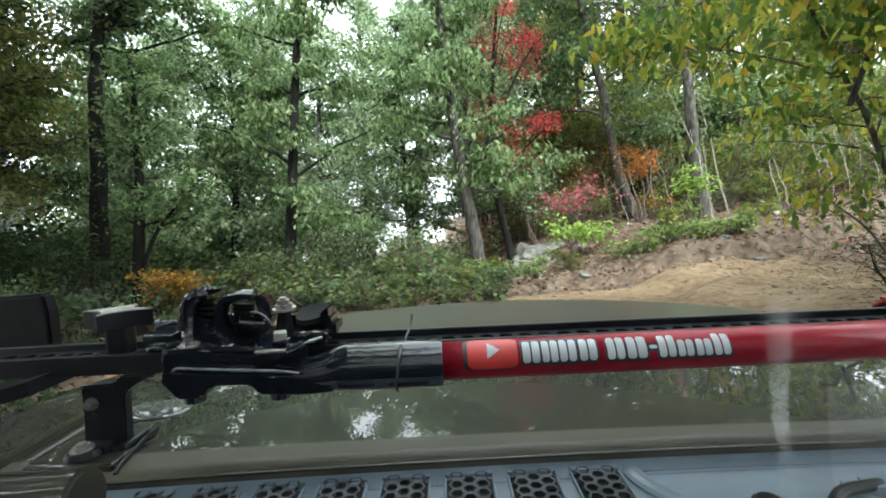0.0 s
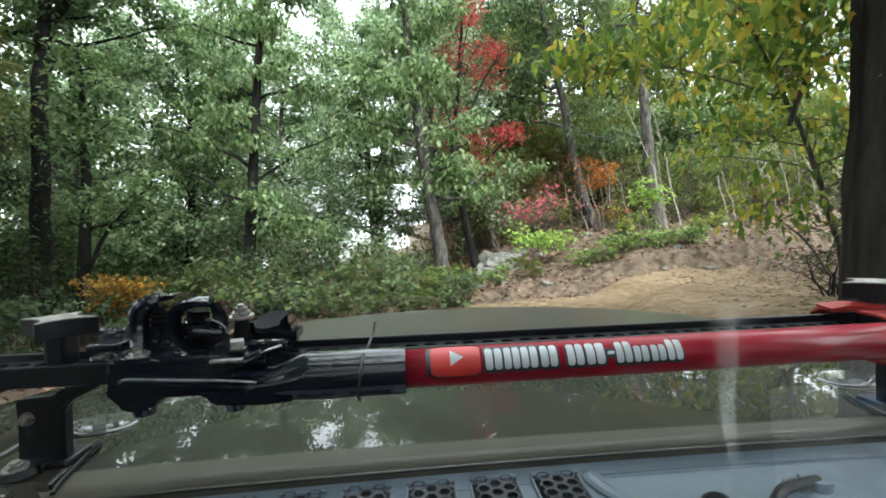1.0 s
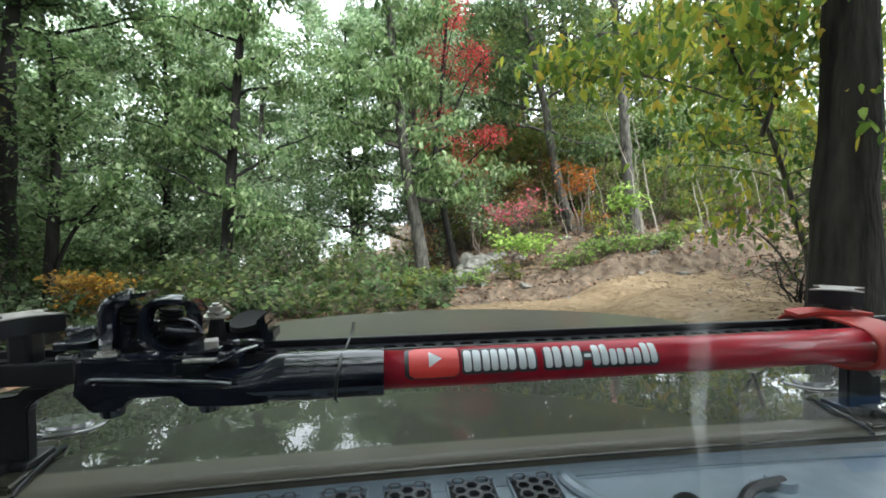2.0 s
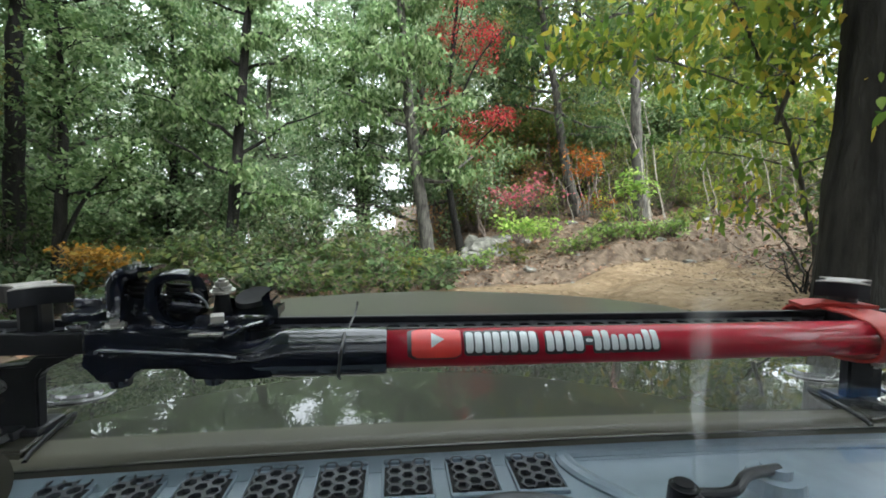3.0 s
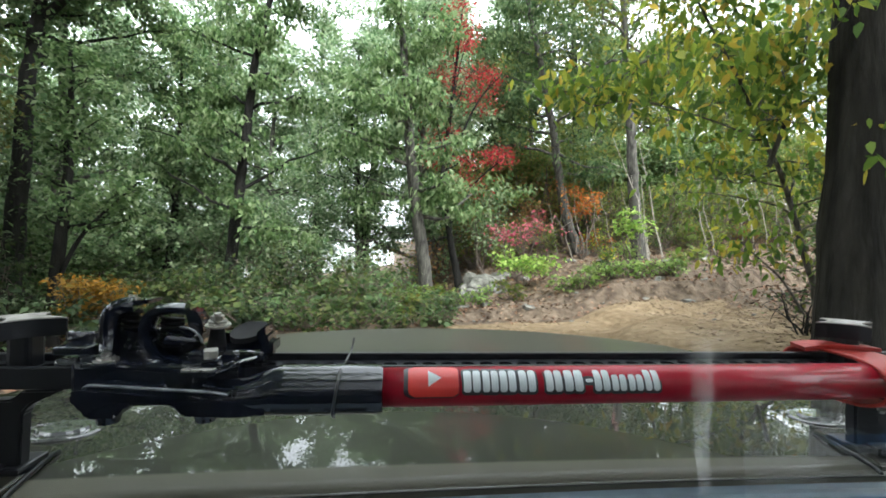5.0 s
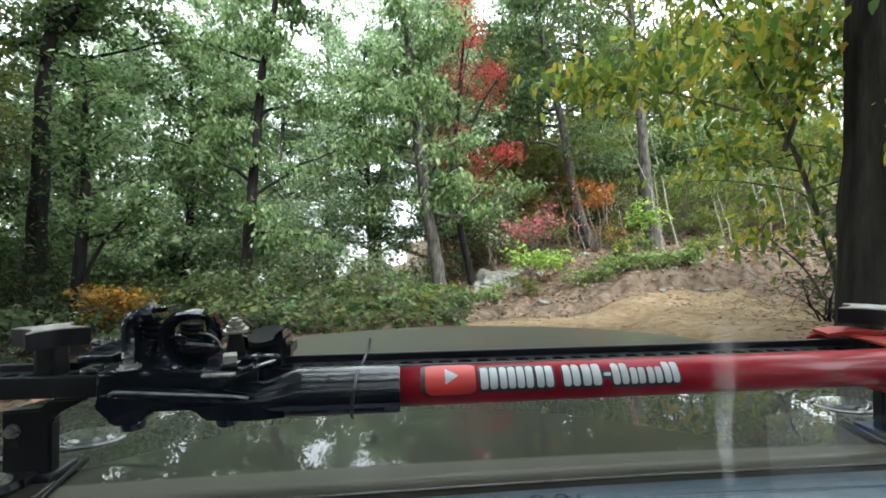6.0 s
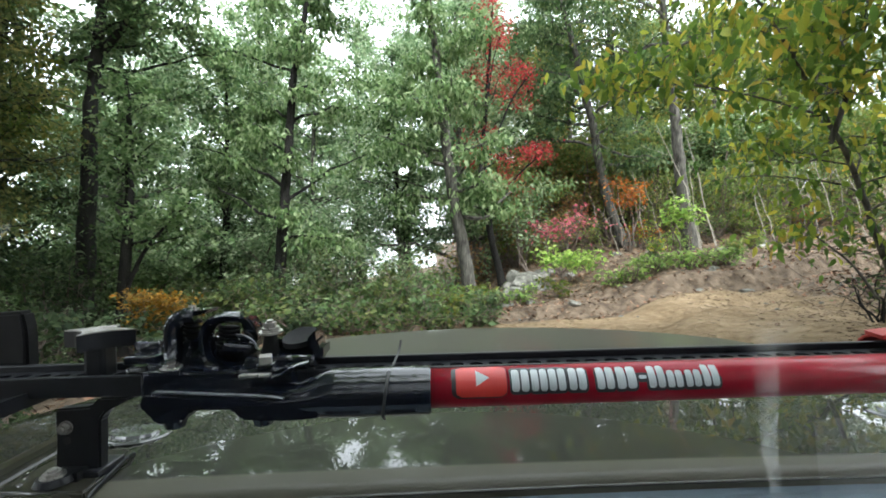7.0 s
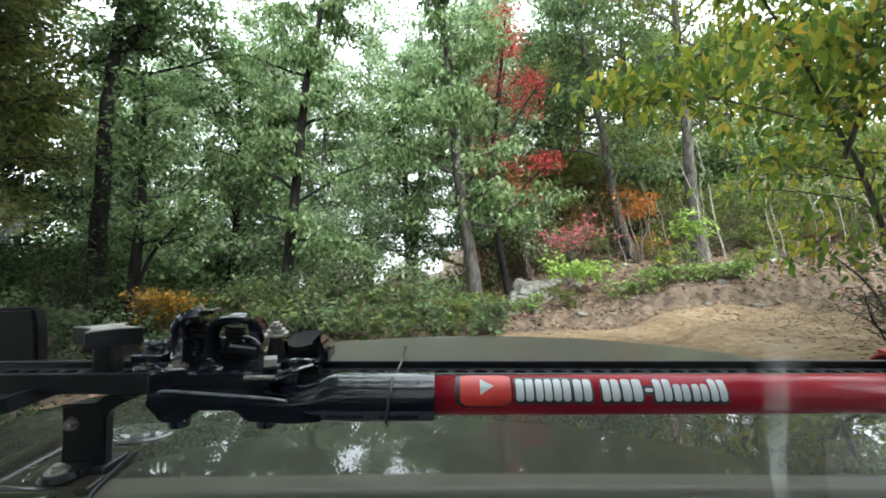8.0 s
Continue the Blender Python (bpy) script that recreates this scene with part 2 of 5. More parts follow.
def streak_material(name, colour, strength):
    """A streak seen in the glass, painted as a translucent strip, thin at its edges."""
    m, n, l, p = material(name)
    tc = n.new("ShaderNodeTexCoord")
    sep = n.new("ShaderNodeSeparateXYZ")
    l.new(tc.outputs["Generated"], sep.inputs[0])
    ramp = n.new("ShaderNodeValToRGB")
    e = ramp.color_ramp.elements
    e[0].position, e[0].color = 0.0, (0, 0, 0, 1)
    e[1].position, e[1].color = 1.0, (0, 0, 0, 1)
    for pos, val in ((0.3, 0.16 * strength), (0.5, 0.5 * strength), (0.72, 0.22 * strength)):
        k = e.new(pos)
        k.color = (val, val, val, 1)
    l.new(sep.outputs[0], ramp.inputs[0])
    no = n.new("ShaderNodeTexNoise")
    no.inputs["Scale"].default_value = 28
    l.new(tc.outputs["Object"], no.inputs["Vector"])
    mu = n.new("ShaderNodeMath")
    mu.operation = "MULTIPLY"
    l.new(ramp.outputs[0], mu.inputs[0])
    l.new(no.outputs[0], mu.inputs[1])
    t, d, mix = (n.new(k) for k in ("ShaderNodeBsdfTransparent", "ShaderNodeBsdfTranslucent", "ShaderNodeMixShader"))
    d.inputs[0].default_value = (*colour, 1)
    l.new(mu.outputs[0], mix.inputs[0])
    l.new(t.outputs[0], mix.inputs[1])
    l.new(d.outputs[0], mix.inputs[2])
    l.new(mix.outputs[0], n["Material Output"].inputs[0])
    return m


def water_material():
    m, n, l, p = material("lake_water")
    p.inputs["Base Color"].default_value = (0.03, 0.045, 0.05, 1)
    p.inputs["Roughness"].default_value = 0.12
    no = n.new("ShaderNodeTexNoise")
    no.inputs["Scale"].default_value = 0.6
    bp = n.new("ShaderNodeBump")
    bp.inputs["Strength"].default_value = 0.15
    l.new(no.outputs[0], bp.inputs["Height"])
    l.new(bp.outputs[0], p.inputs["Normal"])
    return m


GROUND, GLASS, WATER = ground_material(), glass_material(), water_material()
GLARE = streak_material("glare_streak", (0.9, 0.92, 0.9), 0.62)
GLARE_FAINT = streak_material("faint_milky_glare", (0.9, 0.92, 0.9), 0.2)
STREAK_RED = streak_material("reddish_streak", (0.75, 0.3, 0.28), 0.45)


# ---- building helpers ----
def thing(name, label, category, group="", at=(0, 0, 0)):
    ob = new(name)
    ob.location = at
    ob.empty_display_size = 0.1
    return tagged(ob, label, category, group)


def part(name, bm, mat, parent, label="", smooth=False):
    """Links a bmesh or a mesh as one object under its thing or part; its coordinates are world ones."""
    if isinstance(bm, bmesh.types.BMesh):
        me = bpy.data.meshes.new(name)
        bmesh.ops.recalc_face_normals(bm, faces=bm.faces[:])
        bm.to_mesh(me)
        bm.free()
    else:
        me = bm
    if smooth:
        me.polygons.foreach_set("use_smooth", [True] * len(me.polygons))
        me.set_sharp_from_angle(angle=radians(42))
    me.materials.append(mat)
    ob = new(name, me)
    if parent:
        base, up = Vector(), parent
        while up:
            base, up = base + up.location, up.parent
        me.transform(Matrix.Translation(-base))
        ob.parent = parent
    if label:
        ob["label"] = label
    return ob


def box(bm, centre, size, bevel=0.0, turn=None, segments=2):
    made = bmesh.ops.create_cube(bm, size=1.0)["verts"]
    m = Matrix.Translation(centre) @ (turn.to_matrix().to_4x4() if turn else Matrix()) @ Matrix.Diagonal((*size, 1))
    bmesh.ops.transform(bm, matrix=m, verts=made)
    if bevel:
        edges = list({e for v in made for e in v.link_edges})
        bmesh.ops.bevel(bm, geom=edges, offset=bevel, segments=segments, affect="EDGES", profile=0.6)
    return bm


def rod(bm, a, b, r, r2=None, sides=16, cap=True):
    a, b = Vector(a), Vector(b)
    q = (b - a).to_track_quat("Z", "Y").to_matrix().to_4x4()
    bmesh.ops.create_cone(bm, cap_ends=cap, segments=sides, radius1=r, radius2=r if r2 is None else r2, depth=(b - a).length,
                          matrix=Matrix.Translation((a + b) / 2) @ q)
    return bm


def sweep(bm, pts, width, depth, sides=4, ref=(0, 1, 0)):
    """A bar of rectangular (sides 4) or round section along points; depth runs along the axis ref, width across it."""
    pts = [Vector(p) for p in pts]
    rings = []
    for i, p in enumerate(pts):
        d = (pts[min(i + 1, len(pts) - 1)] - pts[max(i - 1, 0)]).normalized()
        side = d.cross(Vector(ref))
        side = side.normalized() if side.length > 1e-4 else Vector((1, 0, 0))
        up = side.cross(d).normalized()
        ring = []
        for k in range(sides):
            a = math.tau * (k + 0.5) / sides
            c, s = math.cos(a), math.sin(a)
            if sides == 4:
                c, s = math.copysign(1, c), math.copysign(1, s)
            ring.append(bm.verts.new(p + side * (c * width / 2) + up * (s * depth / 2)))
        rings.append(ring)
    for r0, r1 in zip(rings, rings[1:]):
        for k in range(sides):
            bm.faces.new((r0[k], r0[(k + 1) % sides], r1[(k + 1) % sides], r1[k]))
    bm.faces.new(rings[0][::-1])
    bm.faces.new(rings[-1])
    return bm


def bend(pts, steps=5):
    """Smooth points through a rough line."""
    pts = [Vector(p) for p in pts]
    ext = [2 * pts[0] - pts[1]] + pts + [2 * pts[-1] - pts[-2]]
    out = []
    for i in range(1, len(ext) - 2):
        for k in range(steps):
            t = k / steps
            p0, p1, p2, p3 = ext[i - 1:i + 3]
            out.append(0.5 * (2 * p1 + (p2 - p0) * t + (2 * p0 - 5 * p1 + 4 * p2 - p3) * t * t + (3 * p1 - p0 - 3 * p2 + p3) * t ** 3))
    return out + [pts[-1]]


def plate(bm, outline, y0, y1, bevel=0.002):
    """An outline in the x-z plane, pulled from y0 to y1, with softened edges."""
    vs = [bm.verts.new((x, y0, z)) for x, z in outline]
    f = bm.faces.new(vs)
    res = bmesh.ops.extrude_face_region(bm, geom=[f])
    bmesh.ops.translate(bm, vec=(0, y1 - y0, 0), verts=[g for g in res["geom"] if isinstance(g, bmesh.types.BMVert)])
    if bevel:
        bmesh.ops.bevel(bm, geom=bm.edges[:], offset=bevel, segments=2, affect="EDGES")
    return bm


def bolt(parent, at, way=(0, -1, 0), r=0.009, h=0.007, label="silver bolt"):
    bm = bmesh.new()
    w = Vector(way).normalized()
    a = Vector(at)
    rod(bm, a, a + w * 0.002, r * 1.35, sides=20)
    rod(bm, a + w * 0.002, a + w * h, r, sides=6)
    rod(bm, a + w * h, a + w * (h + 0.003), r * 0.55, sides=12)
    return part("bolt", bm, BRIGHT, parent, label)


def np_mesh(name, v, tris):
    me = bpy.data.meshes.new(name)
    me.vertices.add(len(v))
    me.vertices.foreach_set("co", np.ascontiguousarray(v, dtype=np.float32).ravel())
    me.loops.add(3 * len(tris))
    me.loops.foreach_set("vertex_index", np.ascontiguousarray(tris, dtype=np.int32).ravel())
    me.polygons.add(len(tris))
    me.polygons.foreach_set("loop_start", np.arange(0, 3 * len(tris), 3, dtype=np.int32))
    me.update(calc_edges=True)
    me.validate()
    return me


# ---- ground ----
def smooth(a, b, x):
    t = np.clip((x - a) / (b - a), 0, 1)
    return t * t * (3 - 2 * t)


def ground_height(x, y):
    x, y = np.asarray(x, dtype=float), np.asarray(y, dtype=float)
    b = x - (2.0 + 0.10 * np.clip(y - 6, -4, 8))
    bank = 0.31 * smooth(0, 2.4, b) * smooth(-2, 5, y)
    hill = 0.08 * np.clip(b - 2.2, 0, 60) * smooth(-6, 8, y)
    ahead = 0.098 * np.clip(y - 10, 0, 22) * smooth(0.3, 3.5, x)
    scarp = (0.2 + 0.2 * smooth(3.8, 5.0, x)) * smooth(8.3, 8.52, y - 0.12 * x + 0.14 * np.sin(2.1 * x) + 0.05 * np.sin(7.3 * x)) * smooth(0.6, 2.2, x)
    drop = -0.16 * np.clip(-x - 3.0 + 0.10 * np.clip(y, 0, 40), 0, 70) * smooth(4, 14, y + 0.6 * np.abs(x))
    dip = -0.85 * smooth(9.0, 13.0, y) * (1 - smooth(0.6, 2.4, x))
    lump = 0.05 * np.sin(1.7 * x + 0.6 * y) * np.sin(1.1 * y - 0.4 * x) + 0.025 * np.sin(4.3 * x + 1.0) * np.sin(3.7 * y)
    lump = lump + 0.06 * np.sin(2.9 * x - 1.3 * y) * np.sin(2.3 * y + 1.9 * x) * smooth(0.2, 1.5, b)
    rough = sum(0.05 / (1 + 0.55 * i) * np.sin((1.9 + 0.75 * i) * (x * math.cos(2.4 * i) + y * math.sin(2.4 * i)) + 1.7 * i) for i in range(12))
    lump = lump + rough * smooth(0.6, 2.0, b) * smooth(3, 6, y) * (1 - smooth(14, 22, y))
    lump = lump * smooth(2.2, 4.5, np.hypot(x, y + 1.0) - 0.0)
    far = smooth(45, 140, np.hypot(x, y))
    return (bank + hill + ahead + scarp + drop + dip) * (1 - far * (x > 0)) + lump + np.where(x < 0, -9.0 * far, 0)


def sand_share(x, y):
    b = x - (2.0 + 0.10 * np.clip(y - 6, -4, 8))
    track = smooth(-1.4, -0.2, x - 0.62 * np.clip(y - 6.2, -2.5, 9)) * (1 - smooth(3.4, 5.2, b))
    return track * (1 - smooth(7.5, 8.5, y - 0.12 * x))


def build_ground():
    k = np.linspace(-1, 1, 541)
    ax = np.sinh(k * 6.2) / np.sinh(6.2) * 900
    gx, gy = np.meshgrid(ax, ax + 6, indexing="ij")
    z = ground_height(gx, gy)
    v = np.stack([gx, gy, z], -1).reshape(-1, 3)
    n = len(k)
    i = (np.arange(n - 1)[:, None] * n + np.arange(n - 1)[None, :]).ravel()
    tris = np.concatenate([np.stack([i, i + n, i + n + 1], 1), np.stack([i, i + n + 1, i + 1], 1)])
    me = np_mesh("ground", v, tris)
    at = me.attributes.new("sand", "FLOAT", "POINT")
    at.data.foreach_set("value", sand_share(gx, gy).ravel().astype(np.float32))
    me.polygons.foreach_set("use_smooth", [True] * len(me.polygons))
    ob = part("ground", me, GROUND, None)
    tagged(ob, "sandy forest trail with leaf-littered soil banks", "ground", kind="structure")


build_ground()
bm = bmesh.new()
vs = [bm.verts.new(p) for p in ((-700, 48, -7.2), (40, 90, -7.2), (40, 850, -7.2), (-700, 850, -7.2))]
bm.faces.new(vs)
lake = part("water", bm, WATER, None)
tagged(lake, "pale lake far below behind the trees", "water", kind="structure")


# ---- the vehicle ----
HOOD_X = 0.13


def hood_z(x, y):
    """Height of the hood's skin: nearly flat at the windscreen, more crowned at the nose."""
    dx = x - HOOD_X
    t = min(1.0, max(0.0, (y - 0.75) / 0.55))
    z = 1.2235 - (0.022 + 0.066 * t * t * (3 - 2 * t)) * dx * dx
    z -= 0.10 * max(0.0, abs(dx) - 0.80) ** 1.2
    if y > 1.42:
        t = min(1.0, (y - 1.42) / 0.2)
        z -= 0.10 * (1 - math.sqrt(max(0.0, 1 - t * t)))
    return z


def rear_edge(x):
    return 0.507 + 0.016 * x


def skin(bm, xs, ys, zf, thick):
    """A curved sheet with thickness over a grid of stations."""
    top = [[bm.verts.new((x, y, zf(x, y))) for y in ys(x)] for x in xs]
    low = [[bm.verts.new((v.co.x, v.co.y, v.co.z - thick)) for v in row] for row in top]
    for a, flip in ((top, 0), (low, 1)):
        for i in range(len(a) - 1):
            for j in range(len(a[0]) - 1):
                q = (a[i][j], a[i + 1][j], a[i + 1][j + 1], a[i][j + 1])
                bm.faces.new(q[::-1] if flip else q)
    m, n = len(top), len(top[0])
    ring = [(i, 0) for i in range(m)] + [(m - 1, j) for j in range(1, n)] + [(i, n - 1) for i in range(m - 2, -1, -1)] + [(0, j) for j in range(n - 2, 0, -1)]
    for (a, b), (c, d) in zip(ring, ring[1:] + ring[:1]):
        bm.faces.new((top[a][b], top[c][d], low[c][d], low[a][b]))
    return bm


def build_vehicle():
    car = thing("off_road_vehicle", "olive off-road vehicle standing on the sandy trail", "vehicle")
    bm = bmesh.new()
    half = 0.885
    xs = [HOOD_X + half * (i / 30 - 1) for i in range(61)]
    skin(bm, xs, lambda x: [rear_edge(x) + (1.62 - rear_edge(x)) * (1 - (1 - j / 44) ** 1.25) for j in range(45)], hood_z, 0.010)
    hood = part("hood", bm, HOOD_PAINT, car, "glossy olive hood with matt ends and reflections", smooth=False)
    hood.data.polygons.foreach_set("use_smooth", [p.normal.z > 0.3 for p in hood.data.polygons])
    bm = bmesh.new()
    hem = [HOOD_X + 0.86 * (i / 24 - 1) for i in range(49)]
    sweep(bm, [(x, rear_edge(x) - 0.001, hood_z(x, rear_edge(x)) - 0.0012) for x in hem], 0.0042, 0.0034, 10, (0, 0, 1))
    part("rolled_hem", bm, PAINT, hood, smooth=True)
    # raised seams, clear bump mouldings and hinge tubes on both sides
    for s in (-1, 1):
        def sx(dx):
            return HOOD_X + s * dx
        bm = bmesh.new()
        pts = [(sx(0.70 + 0.004 * k / 8), 0.53 + 0.19 * k / 8, 0) for k in range(9)]
        sweep(bm, [(x, y, hood_z(x, y) + 0.004) for x, y, _ in pts], 0.02, 0.010, 8)
        part("seam", bm, PAINT, hood)
        bm = bmesh.new()
        sweep(bm, [(sx(0.64), y, hood_z(sx(0.64), y) + 0.002) for x, y, _ in pts], 0.007, 0.006, 6)
        part("seam_gasket", bm, SATIN, hood, "black rubber gasket")
        bm = bmesh.new()
        rod(bm, (sx(0.50), 0.44, 1.236), (sx(0.86), 0.44, 1.222), 0.030, sides=28)
        bmesh.ops.bevel(bm, geom=[e for e in bm.edges if len(e.link_faces) == 2 and e.calc_face_angle(0) > 1], offset=0.004, segments=2, affect="EDGES")
        part("hinge_tube", bm, PAINT, car, smooth=True)
        bm = bmesh.new()
        for ring, (rx, ry, h) in enumerate(((0.046, 0.034, 0.004), (0.034, 0.023, 0.008))):
            cx, cy = sx(0.595), 0.705
            loop = [bm.verts.new((cx + rx * math.cos(a), cy + ry * math.sin(a), hood_z(cx, cy) + h)) for a in np.linspace(0, math.tau, 25)[:-1]]
            base = [bm.verts.new((v.co.x + 0.15 * (v.co.x - cx), v.co.y + 0.15 * (v.co.y - cy), v.co.z - 0.012)) for v in loop]
            bm.faces.new(loop)
            for a in range(24):
                bm.faces.new((loop[a], loop[a - 1], base[a - 1], base[a]))
        sweep(bm, [(cx + 0.049 * math.cos(a), cy + 0.037 * math.sin(a), hood_z(cx, cy) + 0.002) for a in np.linspace(0, math.tau, 33)], 0.003, 0.003, 6, (0, 0, 1))
        part("bump_moulding", bm, LENS, hood, "clear oval moulding with a bright rim")
        # fender beside the hood, body side
        bm = bmesh.new()
        box(bm, (sx(0.905), 0.78, 0.93), (0.06, 1.5, 0.42), 0.02)
        part("fender", bm, PAINT, car)
    # cowl between hood and windscreen
    bm = bmesh.new()
    skin(bm, [HOOD_X - 0.84 + 1.68 * i / 24 for i in range(25)], lambda x: [0.345 + (rear_edge(x) + 0.05 - 0.345) * j / 6 for j in range(7)],
         lambda x, y: 1.2045 - 0.022 * (x - HOOD_X) ** 2, 0.02)
    cowl = part("cowl_panel", bm, COWL, car, "blue-grey plastic cowl below the windscreen", smooth=False)
    for k in range(8):
        cx = 0.155 - 0.0705 * k
        zt = 1.2045 - 0.022 * (cx - HOOD_X) ** 2
        bm = bmesh.new()
        # raised rim of the vent
        for c, s in (((cx, 0.500, zt + 0.003), (0.054, 0.008, 0.008)), ((cx, 0.435, zt + 0.002), (0.054, 0.006, 0.006)),
                     ((cx - 0.0265, 0.468, zt + 0.002), (0.003, 0.064, 0.005)), ((cx + 0.0265, 0.468, zt + 0.002), (0.003, 0.064, 0.005))):
            box(bm, c, s, 0.002)
        vent = part("vent", bm, COWL, cowl)
        # a near-black slab paints the shade inside the vent
        bm = bmesh.new()
        box(bm, (cx, 0.467, zt + 0.0012), (0.050, 0.060, 0.0016))
        part("vent_shade", bm, CABIN, vent, "dark slab for the shade inside the vent")
        bm = bmesh.new()
        a = 0.0092
        for i in range(-2, 3):
            for j in range(-2, 3):
                hx, hy = cx + i * a * 1.5, 0.469 + (j + 0.5 * (i % 2)) * a * 1.74
                if abs(hx - cx) > 0.024 or abs(hy - 0.469) > 0.030:
                    continue
                out = [bm.verts.new((hx + a * 1.02 * math.cos(q), hy + a * 1.02 * math.sin(q), zt + 0.0072)) for q in np.arange(6) * math.pi / 3]
                inn = [bm.verts.new((hx + a * 0.74 * math.cos(q), hy + a * 0.74 * math.sin(q), zt + 0.0072)) for q in np.arange(6) * math.pi / 3]
                low = [bm.verts.new((v.co.x, v.co.y, zt + 0.0022)) for v in inn]
                for q in range(6):
                    bm.faces.new((out[q - 1], out[q], inn[q], inn[q - 1]))
                    bm.faces.new((inn[q - 1], inn[q], low[q], low[q - 1]))
        part("honeycomb_mesh", bm, MESH_PLASTIC, vent, "black honeycomb mesh")
    bm = bmesh.new()
    skin(bm, [HOOD_X - 0.84 + 1.68 * i / 24 for i in range(25)], lambda x: [rear_edge(x) - 0.019 + 0.018 * j / 3 for j in range(4)],
         lambda x, y: 1.205 - 0.022 * (x - HOOD_X) ** 2 + 0.009 * max(0.0, (y - rear_edge(x) + 0.019) / 0.018) ** 1.5, 0.003)
    part("cowl_lip", bm, COWL, cowl, smooth=True)
    # moulded frame of the flat panel at the passenger side
    bm = bmesh.new()
    zt = 1.2045
    frame_pts = bend([(0.74, 0.505, zt - 0.008), (0.50, 0.508, zt - 0.002), (0.225, 0.506, zt + 0.001), (0.198, 0.497, zt + 0.001), (0.206, 0.462, zt + 0.001), (0.235, 0.42, zt + 0.001), (0.255, 0.36, zt + 0.001)], 6)
    sweep(bm, frame_pts, 0.022, 0.010, 10, (0, 0, 1))
    part("panel_frame", bm, COWL, cowl)
    # wiper: pivot, cap, bent arm, blade
    wiper = part("wiper", rod(bmesh.new(), (0.405, 0.426, 1.19), (0.405, 0.426, 1.219), 0.032, 0.027, 24), COWL, car, "black wiper at rest on the cowl")
    bm = bmesh.new()
    rod(bm, (0.405, 0.426, 1.219), (0.405, 0.426, 1.229), 0.015, sides=20)
    part("pivot_cap", bm, COWL, wiper)
    bm = bmesh.new()
    sweep(bm, bend([(0.405, 0.424, 1.226), (0.36, 0.412, 1.228), (0.33, 0.396, 1.222), (0.277, 0.392, 1.226)], 6), 0.011, 0.012, 12)
    rod(bm, (0.277, 0.392, 1.226), (0.30, 0.355, 1.208), 0.012, 0.008, 14)
    part("arm", bm, SATIN, wiper)
    bm = bmesh.new()
    rod(bm, (0.277, 0.392, 1.205), (0.277, 0.392, 1.238), 0.0155, 0.0135, 24)
    bmesh.ops.bevel(bm, geom=[e for e in bm.edges if e.calc_face_angle(0) > 1], offset=0.004, segments=3, affect="EDGES")
    part("arm_knuckle", bm, SATIN, wiper)
    bm = bmesh.new()
    sweep(bm, bend([(0.33, 0.395, 1.196), (0.1, 0.362, 1.206), (-0.15, 0.357, 1.206), (-0.32, 0.353, 1.2)], 6), 0.012, 0.016, 6)
    part("blade", bm, SATIN, wiper)
    bm = bmesh.new()
    sweep(bm, bend([(0.215, 0.36, 1.19), (0.195, 0.385, 1.204), (0.14, 0.402, 1.212), (0.085, 0.402, 1.212), (0.04, 0.385, 1.205), (0.02, 0.36, 1.19)], 6), 0.03, 0.024, 14)
    part("arm_cover", bm, COWL_DARK, wiper, "smooth dark grey cover", smooth=True)
    # windscreen, its frame, and a plain closed cabin behind it

    def screen_y(z):
        return 0.27 - 0.3 * (z - 1.5)
    bm = bmesh.new()
    z0, z1, xa, xb = 1.19, 1.86, HOOD_X - 0.72, HOOD_X + 0.72
    bm.faces.new([bm.verts.new(p) for p in ((xa, screen_y(z0), z0), (xb, screen_y(z0), z0), (xb, screen_y(z1), z1), (xa, screen_y(z1), z1))])
    bmesh.ops.solidify(bm, geom=bm.faces[:], thickness=0.0001)
    pane = part("windscreen", bm, GLASS, car, "clear windscreen with a streak of reflected glare")
    pane.visible_shadow = False
    def streak(name, top, foot, width, mat, label, lift):
        """A thin see-through strip at the glass from top to foot, each an x and a height."""
        bm = bmesh.new()
        rows = []
        for k in range(13):
            t = k / 12
            z = top[1] + (foot[1] - top[1]) * t
            x = top[0] + (foot[0] - top[0]) * t + 0.0015 * math.sin(9 * t)
            w = width * (1 + 0.25 * math.sin(5 * t + 1))
            rows.append([bm.verts.new((x + w * (i / 4 - 0.5), screen_y(z) - lift, z)) for i in range(5)])
        for r0, r1 in zip(rows, rows[1:]):
            for i in range(4):
                bm.faces.new((r0[i], r0[i + 1], r1[i + 1], r1[i]))
        part(name, bm, mat, pane, label).visible_shadow = False

    # the windscreen's reflected glare, painted as pale strips on the glass
    streak("streak", (0.204, 1.44), (0.252, 1.275), 0.013, GLARE, "milky streak of reflected glare on the glass", 0.002)
    streak("glare_band", (0.2095, 1.447), (0.221, 1.395), 0.034, GLARE_FAINT, "faint milky band of reflected glare on the glass", 0.003)
    streak("red_streak", (0.144, 1.401), (0.172, 1.349), 0.004, STREAK_RED, "faint reddish streak on the glass", 0.002)
    for x in (xa - 0.04, xb + 0.04):
        bm = bmesh.new()
        sweep(bm, [(x, screen_y(1.17), 1.17), (x, screen_y(1.92), 1.92)], 0.08, 0.08, 4)
        part("windscreen_post", bm, PAINT, car)
    bm = bmesh.new()
    box(bm, (HOOD_X, -0.99, 1.90), (1.62, 2.26, 0.06), 0.02)
    part("roof", bm, CABIN, car, "dark roof")
    bm = bmesh.new()
    box(bm, (HOOD_X, 0.10, 1.08), (1.50, 0.46, 0.12), 0.03)
